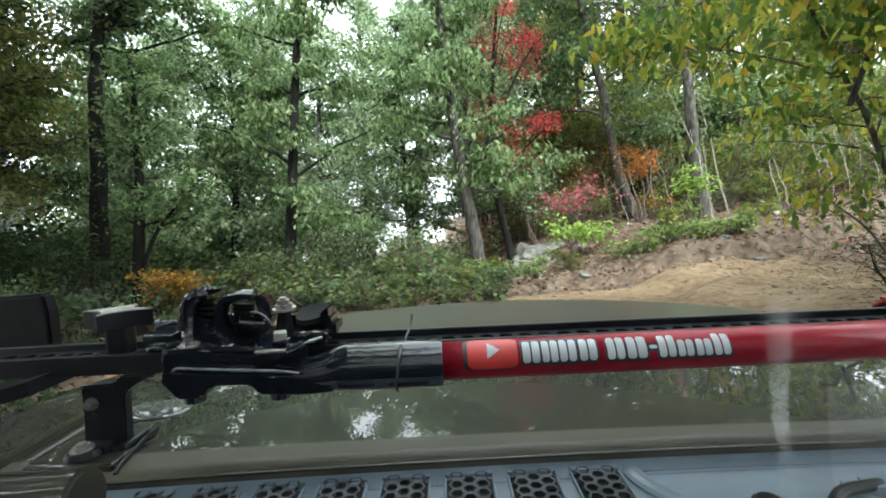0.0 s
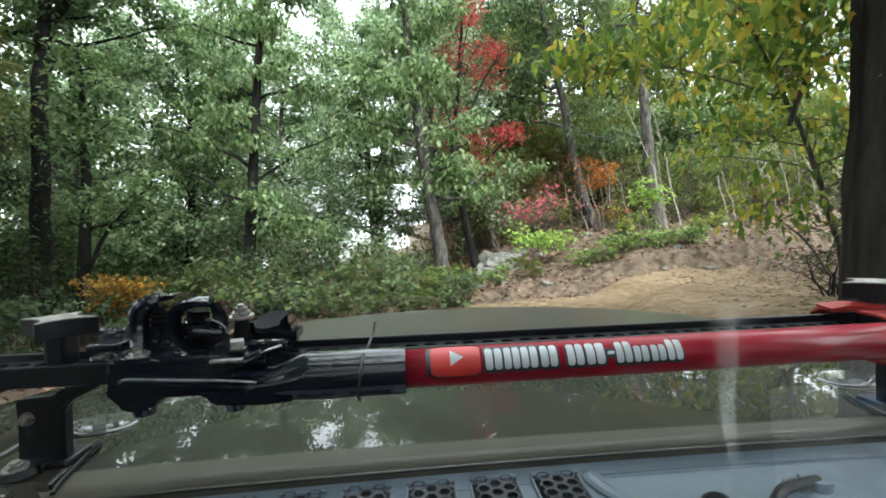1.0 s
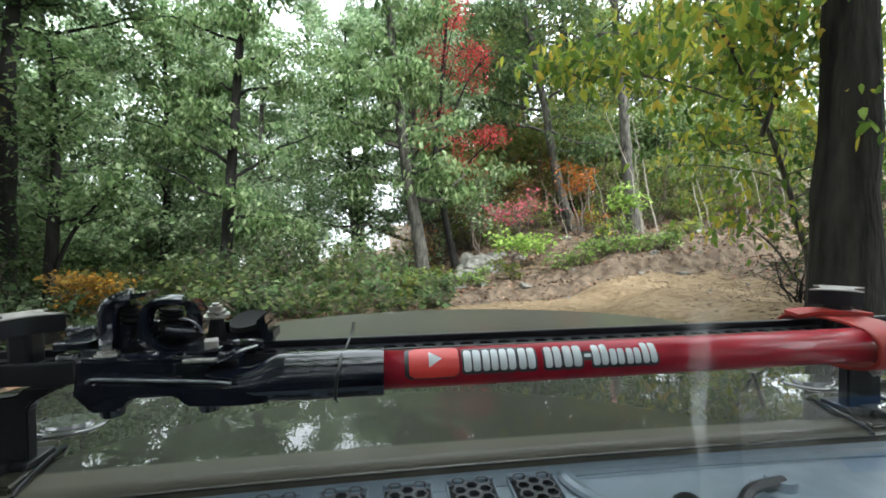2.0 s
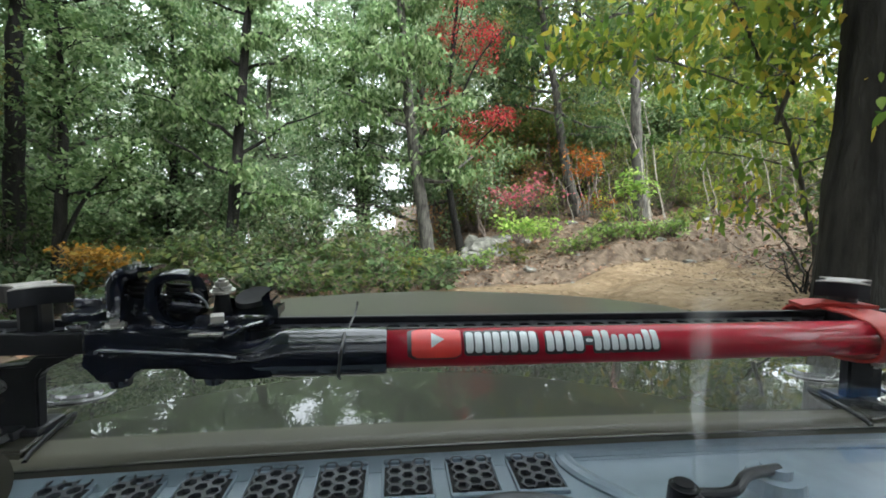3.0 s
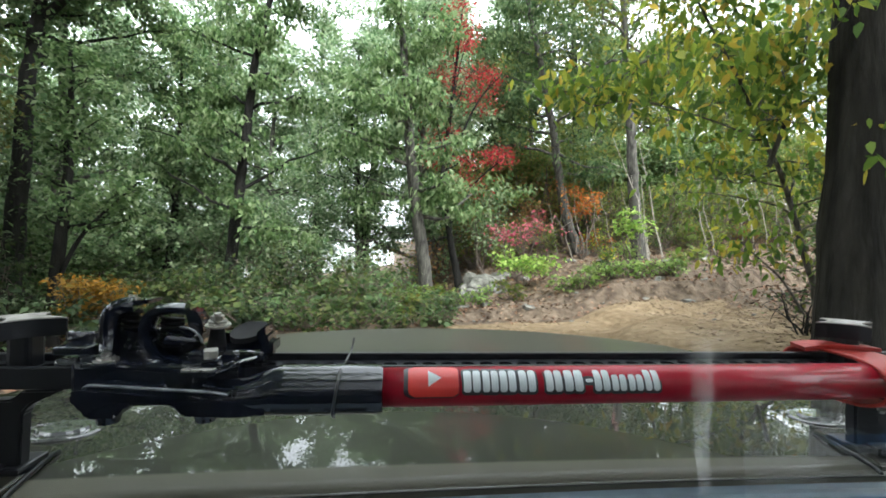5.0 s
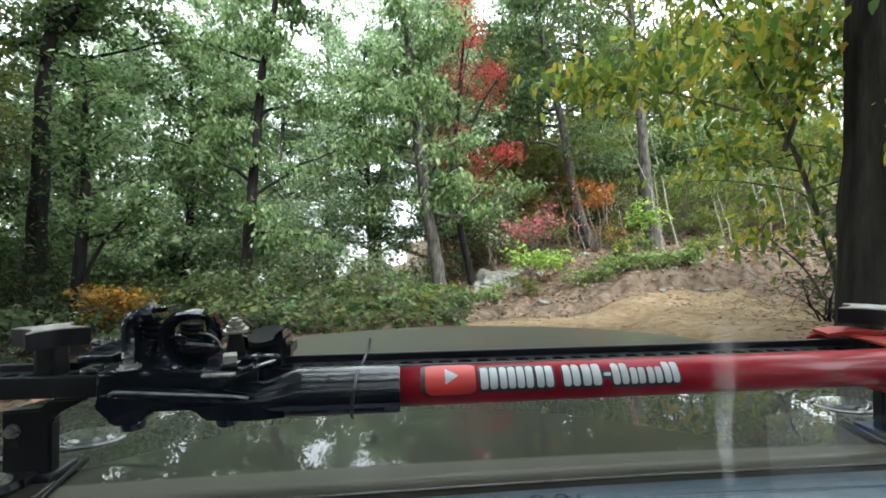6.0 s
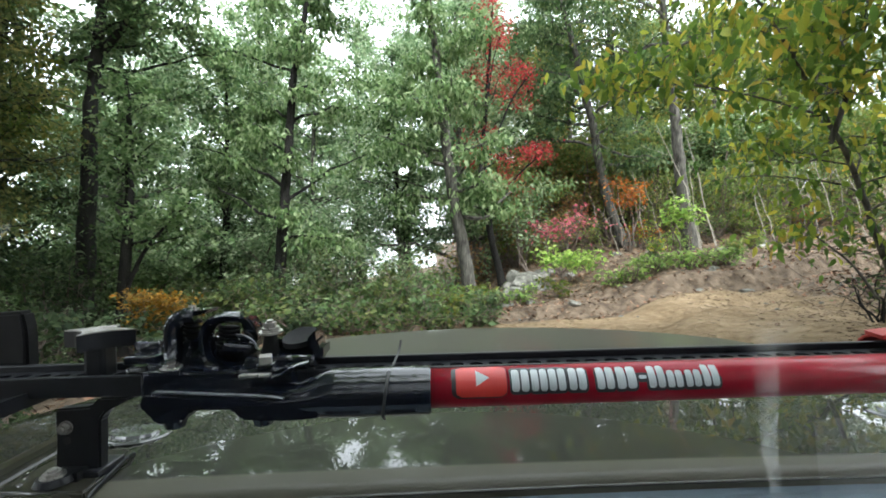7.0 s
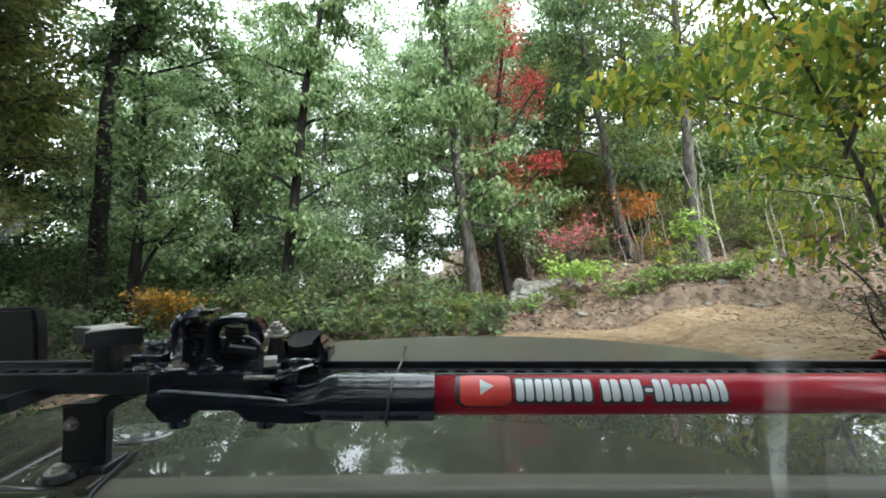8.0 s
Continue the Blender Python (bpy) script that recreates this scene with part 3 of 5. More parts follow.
    dash = part("dashboard", bm, CABIN, car, "dark dashboard")
    bm = bmesh.new()
    for face in (1.1415, 1.1435):
        bm.faces.new([bm.verts.new((x, y, face)) for x, y in ((0.467, 0.155), (0.60, 0.145), (0.71, 0.22), (0.63, 0.325), (0.37, 0.315))])
    bmesh.ops.bridge_loops(bm, edges=bm.edges[:])
    sheet = part("paper_sheet", bm, PAPER, dash, "white printed sheet lying on the dashboard")
    for k, (cx, cy, w, h) in enumerate(((0.60, 0.262, 0.13, 0.020), (0.60, 0.232, 0.15, 0.006), (0.61, 0.218, 0.16, 0.006), (0.60, 0.204, 0.13, 0.006), (0.62, 0.180, 0.10, 0.014), (0.61, 0.160, 0.15, 0.006))):
        bm = bmesh.new()
        box(bm, (cx, cy, 1.1445), (w, h, 0.001))
        part("print_bar", bm, (BLUE_PRINT, DARK_STICKER)[0 < k < 4 or k == 5], sheet)
    for s in (-1, 1):
        bm = bmesh.new()
        box(bm, (HOOD_X + s * 0.80, -1.0, 1.0), (0.06, 2.35, 0.56), 0.02)
        part("body_side", bm, PAINT, car)
        bm = bmesh.new()
        box(bm, (HOOD_X + s * 0.80, -1.15, 1.58), (0.03, 2.0, 0.60), 0.01)
        part("side_window", bm, CABIN, car, "dark tinted side window")
    bm = bmesh.new()
    box(bm, (HOOD_X, -2.12, 1.32), (1.6, 0.06, 1.15), 0.02)
    part("tailgate", bm, PAINT, car)
    bm = bmesh.new()
    box(bm, (HOOD_X, -0.3, 0.70), (1.50, 3.6, 0.12), 0.03)
    part("chassis", bm, SATIN, car)
    bm = bmesh.new()
    box(bm, (HOOD_X, 1.50, 0.95), (1.5, 0.06, 0.40), 0.02)
    part("front_panel", bm, PAINT, car)
    for s in (-1, 1):
        for y in (1.02, -1.5):
            bm = bmesh.new()
            c = Vector((HOOD_X + s * 0.80, y, 0.40))
            rod(bm, c - Vector((0.13, 0, 0)), c + Vector((0.13, 0, 0)), 0.40, sides=40)
            bmesh.ops.bevel(bm, geom=[e for e in bm.edges if e.calc_face_angle(0) > 1], offset=0.04, segments=3, affect="EDGES")
            wheel = part("wheel", bm, RUBBER, car, "dark off-road tyre")
            bm = bmesh.new()
            rod(bm, c + Vector((s * 0.128, 0, 0)), c + Vector((s * 0.137, 0, 0)), 0.22, sides=28)
            part("rim", bm, SATIN, wheel)


build_vehicle()


# ---- the jack across the hood ----
def tube_patch(name, mat, parent, x0, x1, a0, a1, r, axis_y, axis_z, corner=0.0, label=""):
    """A thin sticker bent round the handle; angles in degrees, from level towards the cabin upwards."""
    bm = bmesh.new()
    rows = []
    n, m = 10, 14
    arc = radians(abs(a1 - a0)) * r
    for j in range(n + 1):
        t = j / n
        near = min(t, 1 - t) * arc
        inset = corner - math.sqrt(max(0.0, corner ** 2 - (corner - near) ** 2)) if near < corner else 0.0
        a = radians(a0 + (a1 - a0) * t)
        rows.append([bm.verts.new((x0 + inset + (x1 - x0 - 2 * inset) * i / m, axis_y - r * math.cos(a), axis_z + r * math.sin(a))) for i in range(m + 1)])
    for r0, r1 in zip(rows, rows[1:]):
        for i in range(m):
            bm.faces.new((r0[i], r0[i + 1], r1[i + 1], r1[i]))
    return part(name, bm, mat, parent, label, smooth=True)


def build_jack():
    jack = thing("farm_jack", "black and red farm jack strapped across the hood", "jack", at=(HOOD_X, 0.55, 1.35))
    yf, yb = 0.525, 0.580
    xl, xr = -0.600, 0.760
    zf0, zf1, zb1 = 1.3332, 1.3571, 1.3603
    zw = zf1 - 0.0055
    bm = bmesh.new()
    box(bm, ((xl + xr) / 2, yf + 0.0035, (zf0 + zf1) / 2), (xr - xl, 0.007, zf1 - zf0), 0.0018)
    bar = part("bar", bm, SATIN, jack, "black steel bar with a row of round holes")
    bm = bmesh.new()
    box(bm, ((xl + xr) / 2, yb - 0.0035, zb1 - 0.013), (xr - xl, 0.007, 0.026), 0.0018)
    part("rear_flange", bm, SATIN, bar)
    # the web between the flanges, with its holes
    bm = bmesh.new()
    pitch, hole = 0.0236, 0.0088
    ya, yz = yf + 0.006, yb - 0.006
    n = int((xr - xl - 0.02) / pitch)
    for k in range(n):
        cx, cy = xl + 0.02 + pitch * (k + 0.5), (ya + yz) / 2 + 0.001
        lev = []
        for z in (zw, zw - 0.005):
            sq, ci = [], []
            for q in range(16):
                a = math.tau * q / 16
                c, s = math.cos(a), math.sin(a)
                f = 1 / max(abs(c), abs(s))
                sq.append(bm.verts.new((cx + c * f * pitch / 2, cy + s * f * (yz - ya) / 2, z)))
                ci.append(bm.verts.new((cx + c * hole, cy + s * hole, z)))
            lev.append((sq, ci))
        for q in range(16):
            for sq, ci in lev:
                bm.faces.new((sq[q - 1], sq[q], ci[q], ci[q - 1]))
            bm.faces.new((lev[0][1][q - 1], lev[0][1][q], lev[1][1][q], lev[1][1][q - 1]))
    part("bar_web", bm, SATIN, bar)
    # handle
    hy, hz, hr = 0.49, 1.344, 0.0205
    bm = bmesh.new()
    rod(bm, (-0.0109, hy, hz), (0.70, hy, hz + 0.003), hr, sides=40)
    handle = part("handle", bm, RED, jack, "red enamelled handle tube with stickers", smooth=False)
    handle.data.polygons.foreach_set("use_smooth", [len(p.vertices) == 4 for p in handle.data.polygons])
    rs = hr + 0.0006
    tube_patch("sticker_edge", DARK_STICKER, handle, 0.0127, 0.0706, -16, 88, rs, hy, hz, 0.007, "black sticker border")
    tube_patch("sticker", STICKER_RED, handle, 0.0174, 0.07, -11, 84, rs + 0.0005, hy, hz, 0.006, "bright red rounded sticker")
    bm = bmesh.new()
    r = rs + 0.001
    lines = []
    for k in range(7):
        t = k / 6
        x_here = 0.0382 + (0.0521 - 0.0382) * (1 - abs(2 * t - 1))
        a = radians(18 + 46 * t)
        lines.append([bm.verts.new((0.0382, hy - r * math.cos(a), hz + r * math.sin(a))), bm.verts.new((x_here + 1e-5, hy - r * math.cos(a), hz + r * math.sin(a)))])
    for a, b in zip(lines, lines[1:]):
        bm.faces.new((a[0], a[1], b[1], b[0]))
    part("sticker_triangle", bm, WHITE, handle, "white triangle")
    # white shapes in the place of the lettering
    for a, b, top in ((914, 945, 65), (949, 978, 65), (981, 1011, 65), (1017, 1048, 65), (1067, 1098, 65), (1103, 1119, 65), (1122, 1138, 65),
                      (1143, 1157, 0), (1160, 1190, 65), (1194, 1222, 48), (1227, 1255, 48), (1259, 1288, 65)):
        k = 0.4697 / 811.9
        xa, xb = (a - 784) * k, (b - 784) * k
        lo, hi = (26, 36) if top == 0 else (1, top)
        tube_patch("letter_shade", DARK_STICKER, handle, xa - 0.0022, xb + 0.0022, lo - 9, hi + 9, rs, hy, hz, 0.003)
        strokes = ((xa, xb),) if b - a < 20 else ((xa, xa + (xb - xa) * 0.45), (xb - (xb - xa) * 0.45, xb))
        for x0, x1 in strokes:
            tube_patch("letter_bar", WHITE, handle, x0, x1, lo, hi, rs + 0.0005, hy, hz, 0.0018)
    # socket, its flare and the wire clip
    sz = 1.3423
    bm = bmesh.new()
    rod(bm, (-0.1099, hy, sz), (-0.0087, hy, sz), 0.0255, sides=40)
    bmesh.ops.bevel(bm, geom=[e for e in bm.edges if e.calc_face_angle(0) > 1], offset=0.0015, segments=2, affect="EDGES")
    socket = part("handle_socket", bm, BLACK, jack, "glossy black handle socket", smooth=True)
    bm = bmesh.new()
    rings = []
    for x, ry, rz, dz in ((-0.1063, 0.0254, 0.0254, 0), (-0.1189, 0.0252, 0.025, 0), (-0.1338, 0.024, 0.021, -0.003), (-0.1488, 0.022, 0.018, -0.005), (-0.1697, 0.02, 0.017, -0.006), (-0.2055, 0.018, 0.014, -0.007)):
        rings.append([bm.verts.new((x, hy + ry * math.cos(a), sz + dz + rz * math.sin(a))) for a in np.linspace(0, math.tau, 33)[:-1]])
    for r0, r1 in zip(rings, rings[1:]):
        for i in range(32):
            bm.faces.new((r0[i - 1], r0[i], r1[i], r1[i - 1]))
    bm.faces.new(rings[-1])
    part("socket_flare", bm, BLACK, socket, smooth=True)
    bm = bmesh.new()
    sweep(bm, bend([(-0.0443, 0.545, 1.3852), (-0.0466, 0.54, 1.373), (-0.0507, 0.515, 1.3642), (-0.0522, 0.482, 1.3652), (-0.0534, 0.466, 1.3571), (-0.0554, 0.4635, 1.3436), (-0.0582, 0.468, 1.3248), (-0.0579, 0.48, 1.3161)], 4), 0.0030, 0.0030, 8)
    part("wire_clip", bm, WIRE, jack, "thin steel wire clip", smooth=True)
    # lifting mechanism round the bar
    mech = part("runner", plate(bmesh.new(), [(-0.3068, 1.3446), (-0.2991, 1.3534), (-0.285, 1.3522), (-0.1643, 1.3422), (-0.1231, 1.3457), (-0.1231, 1.3228), (-0.1554, 1.3204), (-0.2037, 1.3228), (-0.212, 1.334), (-0.2544, 1.334), (-0.2638, 1.3216), (-0.292, 1.3216), (-0.2967, 1.3322), (-0.3038, 1.3346)], 0.468, 0.500, 0.003), BLACK, jack, "cast black runner with bolts and links")
    bm = bmesh.new()
    box(bm, (-0.2422, 0.512, 1.3518), (0.165, 0.022, 0.030), 0.004)
    part("runner_body", bm, BLACK, mech)
    bm = bmesh.new()
    box(bm, (-0.2659, 0.555, 1.3537), (0.19, 0.05, 0.022), 0.005)
    part("runner_saddle", bm, BLACK, mech)
    for px, w in ((318, 0.026), (472, 0.024)):
        bm = bmesh.new()
        k = 0.485 / 811.9
        c = Vector(((px - 784) * k, 0.485, 1.5 - (742 - 441) * k))
        rod(bm, c + Vector((0, 0, 0.006)), c - Vector((0, 0, 0.007)), w / 2, w / 2.6, 18)
        part("pin_boss", bm, BLACK, mech)
    # upright latch of bent plate, with its flange and top plate
    bm = bmesh.new()
    sweep(bm, bend([(-0.3024, 0.522, 1.3646), (-0.3037, 0.528, 1.3721), (-0.3047, 0.532, 1.3894), (-0.3049, 0.532, 1.4051), (-0.3019, 0.533, 1.4153), (-0.2937, 0.535, 1.4213), (-0.2829, 0.538, 1.4225)], 6), 0.0185, 0.024, 14)
    latch = part("reversing_latch", bm, BLACK, mech)
    bm = bmesh.new()
    plate(bm, [(-0.31, 1.4095), (-0.3085, 1.4186), (-0.3031, 1.4243), (-0.296, 1.4273), (-0.265, 1.4291), (-0.2651, 1.4246), (-0.2884, 1.4207), (-0.2938, 1.4143), (-0.2953, 1.4065)], 0.53, 0.562, 0.0015)
    part("latch_top", bm, BLACK, latch)
    bm = bmesh.new()
    box(bm, (-0.2972, 0.515, 1.3645), (0.036, 0.030, 0.006), 0.002)
    box(bm, (-0.3095, 0.53, 1.3652), (0.030, 0.02, 0.012), 0.003)
    part("latch_flange", bm, BLACK, latch)
    # curved arm of the climbing pin
    bm = bmesh.new()
    sweep(bm, bend([(-0.2322, 0.53, 1.3604), (-0.2498, 0.532, 1.3643), (-0.2629, 0.534, 1.3734), (-0.2675, 0.535, 1.3864), (-0.2677, 0.535, 1.4009), (-0.2628, 0.535, 1.4119), (-0.2535, 0.535, 1.4178), (-0.2410, 0.536, 1.4198), (-0.2285, 0.538, 1.4190)], 6), 0.0132, 0.032, 8)
    part("climbing_pin_link", bm, BLACK, mech, smooth=True)
    bm = bmesh.new()
    plate(bm, [(-0.2344, 1.4141), (-0.2263, 1.4179), (-0.2192, 1.4104), (-0.2149, 1.3988), (-0.2139, 1.3867), (-0.2182, 1.3774), (-0.2274, 1.3817), (-0.2309, 1.3979)], 0.545, 0.572, 0.003)
    part("link_cheek", bm, BLACK, mech)
    bm = bmesh.new()
    sweep(bm, bend([(-0.233, 0.533, 1.399), (-0.222, 0.533, 1.3968), (-0.2131, 0.533, 1.39), (-0.2094, 0.533, 1.382)], 5), 0.0026, 0.004, 8)
    part("link_rod", bm, WORN_EDGE, mech, "worn steel rod", smooth=True)
    bm = bmesh.new()
    box(bm, (-0.2474, 0.566, 1.3719), (0.052, 0.006, 0.040), 0.003)
    box(bm, (-0.2992, 0.566, 1.3677), (0.036, 0.006, 0.030), 0.003)
    part("rear_plate", bm, BLACK, mech)
    bm = bmesh.new()
    rod(bm, (-0.2474, 0.53, 1.3884), (-0.2229, 0.545, 1.3819), 0.008, sides=16)
    rod(bm, (-0.2333, 0.535, 1.3985), (-0.2208, 0.54, 1.3896), 0.0035, sides=10)
    part("spring_link", bm, BLACK, mech)
    bm = bmesh.new()
    rod(bm, (-0.292, 0.54, 1.3756), (-0.2873, 0.54, 1.3942), 0.008, sides=14)
    box(bm, (-0.29, 0.545, 1.3718), (0.030, 0.02, 0.012), 0.003)
    part("pawl", bm, BLACK, mech)
    bm = bmesh.new()
    rod(bm, (-0.1977, 0.545, 1.3985), (-0.1985, 0.545, 1.3675), 0.0068, 0.0115, 24)
    part("bolt_neck", bm, SPRING, mech)
    bm = bmesh.new()
    box(bm, (-0.1798, 0.545, 1.3683), (0.080, 0.050, 0.014), 0.004)
    part("top_clamp", bm, BLACK, mech)
    bm = bmesh.new()
    ring = [(-0.168 + 0.0235 * math.cos(a) * (1.0 if math.cos(a) > 0 else 0.8), 0.021 * math.sin(a)) for a in np.linspace(0, math.tau, 25)[:-1]]
    top = [bm.verts.new((x, 0.556 + v, 1.392 + 0.30 * v + 0.1 * (x + 0.168))) for x, v in ring]
    low = [bm.verts.new((v.co.x, v.co.y, v.co.z - 0.006)) for v in top]
    mid = bm.verts.new((-0.168, 0.556, 1.388))
    for k in range(24):
        bm.faces.new((top[k - 1], top[k], mid))
        bm.faces.new((low[k - 1], low[k], top[k], top[k - 1]))
    bm.faces.new(low)
    part("clamp_dish", bm, SPRING, mech, smooth=True)
    bm = bmesh.new()
    plate(bm, [(-0.1991, 1.388), (-0.1747, 1.3874), (-0.1556, 1.3896), (-0.1476, 1.3825), (-0.1398, 1.3672), (-0.14, 1.359), (-0.2, 1.3593)], 0.556, 0.575, 0.003)
    part("clamp_block", bm, BLACK, mech)
    for outline in ([(-0.1509, 1.3935), (-0.1416, 1.4018), (-0.14, 1.3874), (-0.1474, 1.3804)], [(-0.146, 1.3842), (-0.138, 1.3906), (-0.1364, 1.3761), (-0.1437, 1.3724)], [(-0.141, 1.3776), (-0.1324, 1.3832), (-0.132, 1.3721), (-0.1399, 1.3684)]):
        part("clamp_fin", plate(bmesh.new(), outline, 0.528, 0.562, 0.001), BLACK, mech)
    bm = bmesh.new()
    box(bm, (-0.1951, 0.492, 1.3606), (0.046, 0.02, 0.005), 0.002)
    box(bm, (-0.1896, 0.506, 1.3665), (0.0185, 0.014, 0.012), 0.002)
    box(bm, (-0.1744, 0.495, 1.364), (0.034, 0.02, 0.006), 0.002, Euler((0, -0.5, 0)))
    part("steel_link", bm, BLACK, mech)
    bm = bmesh.new()
    sweep(bm, bend([(-0.1847, 0.482, 1.3533), (-0.1707, 0.482, 1.3487), (-0.153, 0.482, 1.3476), (-0.1328, 0.486, 1.347)], 5), 0.006, 0.02, 8)
    sweep(bm, bend([(-0.1829, 0.484, 1.3598), (-0.1668, 0.486, 1.3647), (-0.156, 0.49, 1.3706), (-0.141, 0.497, 1.3738)], 5), 0.0055, 0.016, 8)
    part("handle_yoke", bm, BLACK, mech, smooth=True)
    # worn top edge; the paler strip also paints its sky highlight
    bm = bmesh.new()
    sweep(bm, bend([(-0.2892, 0.4655, 1.3529), (-0.2863, 0.4655, 1.3556), (-0.2727, 0.4655, 1.3553), (-0.2161, 0.4655, 1.3513), (-0.1764, 0.4655, 1.3485), (-0.1582, 0.4655, 1.3457)], 5), 0.0026, 0.006, 8)
    part("runner_ledge", bm, WORN_EDGE, mech, "worn edge with a painted sky highlight", smooth=True)
    for a, b, r in (((-0.2923, 0.548, 1.3747), (-0.292, 0.55, 1.4161), 0.0095), ((-0.2483, 0.548, 1.3735), (-0.2482, 0.55, 1.4069), 0.0105)):
        bm = bmesh.new()
        a, b = Vector(a), Vector(b)
        axis = (b - a).normalized()
        side = axis.cross(Vector((0, 1, 0))).normalized()
        up = side.cross(axis)
        coil = [a + (b - a) * (k / 84) + side * r * math.cos(k * math.tau / 12) + up * r * math.sin(k * math.tau / 12) for k in range(85)]
        sweep(bm, coil, 0.0042, 0.0042, 6)
        rod(bm, a, b, r - 0.002, sides=16)
        part("spring", bm, SPRING, mech, "dark coil spring", smooth=True)
    bm = bmesh.new()
    box(bm, (-0.3339, 0.54, 1.3763), (0.036, 0.05, 0.009), 0.002)
    box(bm, (-0.3442, 0.56, 1.3855), (0.03, 0.03, 0.012), 0.003)
    part("stop_plate", bm, BLACK, mech)
    bm = bmesh.new()
    box(bm, (-0.307, 0.515, 1.3642), (0.035, 0.012, 0.018), 0.004)
    part("latch_foot", bm, BLACK, mech)
    bolt(mech, (-0.2897, 0.546, 1.4248), (0, 0.1, 1), 0.0075, 0.005)
    bolt(mech, (-0.1976, 0.545, 1.3984), (0, -0.12, 1), 0.0102, 0.0032, "wide silver washer")
    bolt(mech, (-0.1976, 0.5445, 1.403), (0, -0.12, 1), 0.0074, 0.0075)
    bolt(mech, (-0.2966, 0.512, 1.3672), (0, -0.1, 1), 0.0085, 0.005)
    bm = bmesh.new()
    box(bm, (-0.1896, 0.505, 1.3765), (0.0135, 0.013, 0.009), 0.0015, Euler((0.1, 0, 0.35)))
    part("square_nut", bm, KNOB_TOP, mech, "bright square nut")
    bm = bmesh.new()
    box(bm, (-0.1922, 0.481, 1.3657), (0.032, 0.008, 0.003), 0.001)
    part("shim", bm, BRIGHT, mech, "bright steel shim")
    # foot plate at the bar's end
    bm = bmesh.new()
    plate(bm, [(-0.66, 1.42), (-0.522, 1.426), (-0.517, 1.4), (-0.517, 1.352), (-0.66, 1.352)], 0.582, 0.604, 0.004)
    foot = part("foot_plate", bm, SPRING, jack, "black pressed-steel foot plate")
    bm = bmesh.new()
    sweep(bm, bend([(-0.465, 0.52, 1.333), (-0.53, 0.52, 1.318), (-0.64, 0.52, 1.296)], 4), 0.016, 0.06, 4)
    part("foot_flange", bm, SATIN, foot)


build_jack()


def build_mount(s, group):
    """A hood bracket with its star knob; s mirrors it."""
    x0 = -0.4032

    def mx(x):
        return x if s < 0 else (0.198 if x == x0 else 0.223) - x
    mount = thing("jack_mount", "black steel jack bracket bolted to the olive hood", "bracket", group, at=(mx(x0), 0.57, 1.2))
    outline = [(-0.4745, 1.3055), (-0.432, 1.3075), (-0.420, 1.3182), (-0.3749, 1.3189), (-0.3946, 1.3097), (-0.4128, 1.3006), (-0.4199, 1.2915), (-0.4213, 1.2479), (-0.4227, 1.2157), (-0.4781, 1.2114), (-0.4746, 1.262)]
    bm = bmesh.new()
    plate(bm, [(mx(x), z) for x, z in outline], 0.57, 0.587, 0.0025)
    part("upright", bm, SATIN, mount)
    # raised olive pad under the bracket, with a dark rail along its inner edge
    pad = [(-0.532, 0.535), (-0.405, 0.522), (-0.418, 0.60), (-0.43, 0.645), (-0.52, 0.65)]
    bm = bmesh.new()
    low = [bm.verts.new((mx(x), y, hood_z(mx(x), y) - 0.003)) for x, y in pad]
    top = [bm.verts.new((mx(x + 0.004 * (-0.47 - x) / 0.06), y + 0.06 * (0.59 - y), hood_z(mx(x), y) + 0.0075)) for x, y in pad]
    for k in range(5):
        bm.faces.new((low[k - 1], low[k], top[k], top[k - 1]))
    bm.faces.new(top)
    bm.faces.new(low)
    bmesh.ops.bevel(bm, geom=bm.edges[:], offset=0.0025, segments=2, affect="EDGES")
    part("pad", bm, PAINT, mount, "glossy olive pad", smooth=True)
    bm = bmesh.new()
    rail = bend([(mx(x), y, hood_z(mx(x), y) + h) for x, y, h in ((-0.398, 0.515, 0.001), (-0.402, 0.53, 0.004), (-0.411, 0.575, 0.005), (-0.420, 0.618, 0.005), (-0.424, 0.636, 0.001))], 5)
    sweep(bm, rail, 0.005, 0.006, 10, (0, 0, 1))
    part("rail", bm, SATIN, mount, smooth=True)
    bm = bmesh.new()
    box(bm, (mx(-0.449), 0.585, hood_z(mx(-0.45), 0.58) + 0.008), (0.066, 0.05, 0.014), 0.004)
    part("foot", bm, SATIN, mount)
    bm = bmesh.new()
    rod(bm, (mx(-0.459), 0.548, 1.2275), (mx(-0.459), 0.548, 1.2345), 0.021, 0.018, 28)
    box(bm, (mx(-0.452), 0.566, 1.2285), (0.034, 0.03, 0.012), 0.003)
    part("foot_tab", bm, SATIN, mount)
    bolt(mount, (mx(-0.459), 0.546, 1.2345), (0, -0.1, 1), 0.0095, 0.006)
    bolt(mount, (mx(-0.4608), 0.570, 1.283), (0, -1, 0), 0.0062, 0.008)
    # a solid dark disc paints the shade of an empty bolt hole
    part("hole_shade", rod(bmesh.new(), (mx(-0.4608), 0.5696, 1.2661), (mx(-0.4608), 0.575, 1.2661), 0.0048, sides=16), RUBBER, mount, "dark disc for the shade in a bolt hole")
    bm = bmesh.new()
    box(bm, (mx(x0), 0.5525, 1.3699), (0.024, 0.026, 0.052), 0.005)
    part("stem", bm, SATIN, mount)
    # star knob: four lobes
    bm = bmesh.new()
    ring = []
    c = Vector((mx(x0), 0.5525, 1.3917))
    for k in range(48):
        a = math.tau * k / 48
        ca, sa = math.cos(a), math.sin(a)
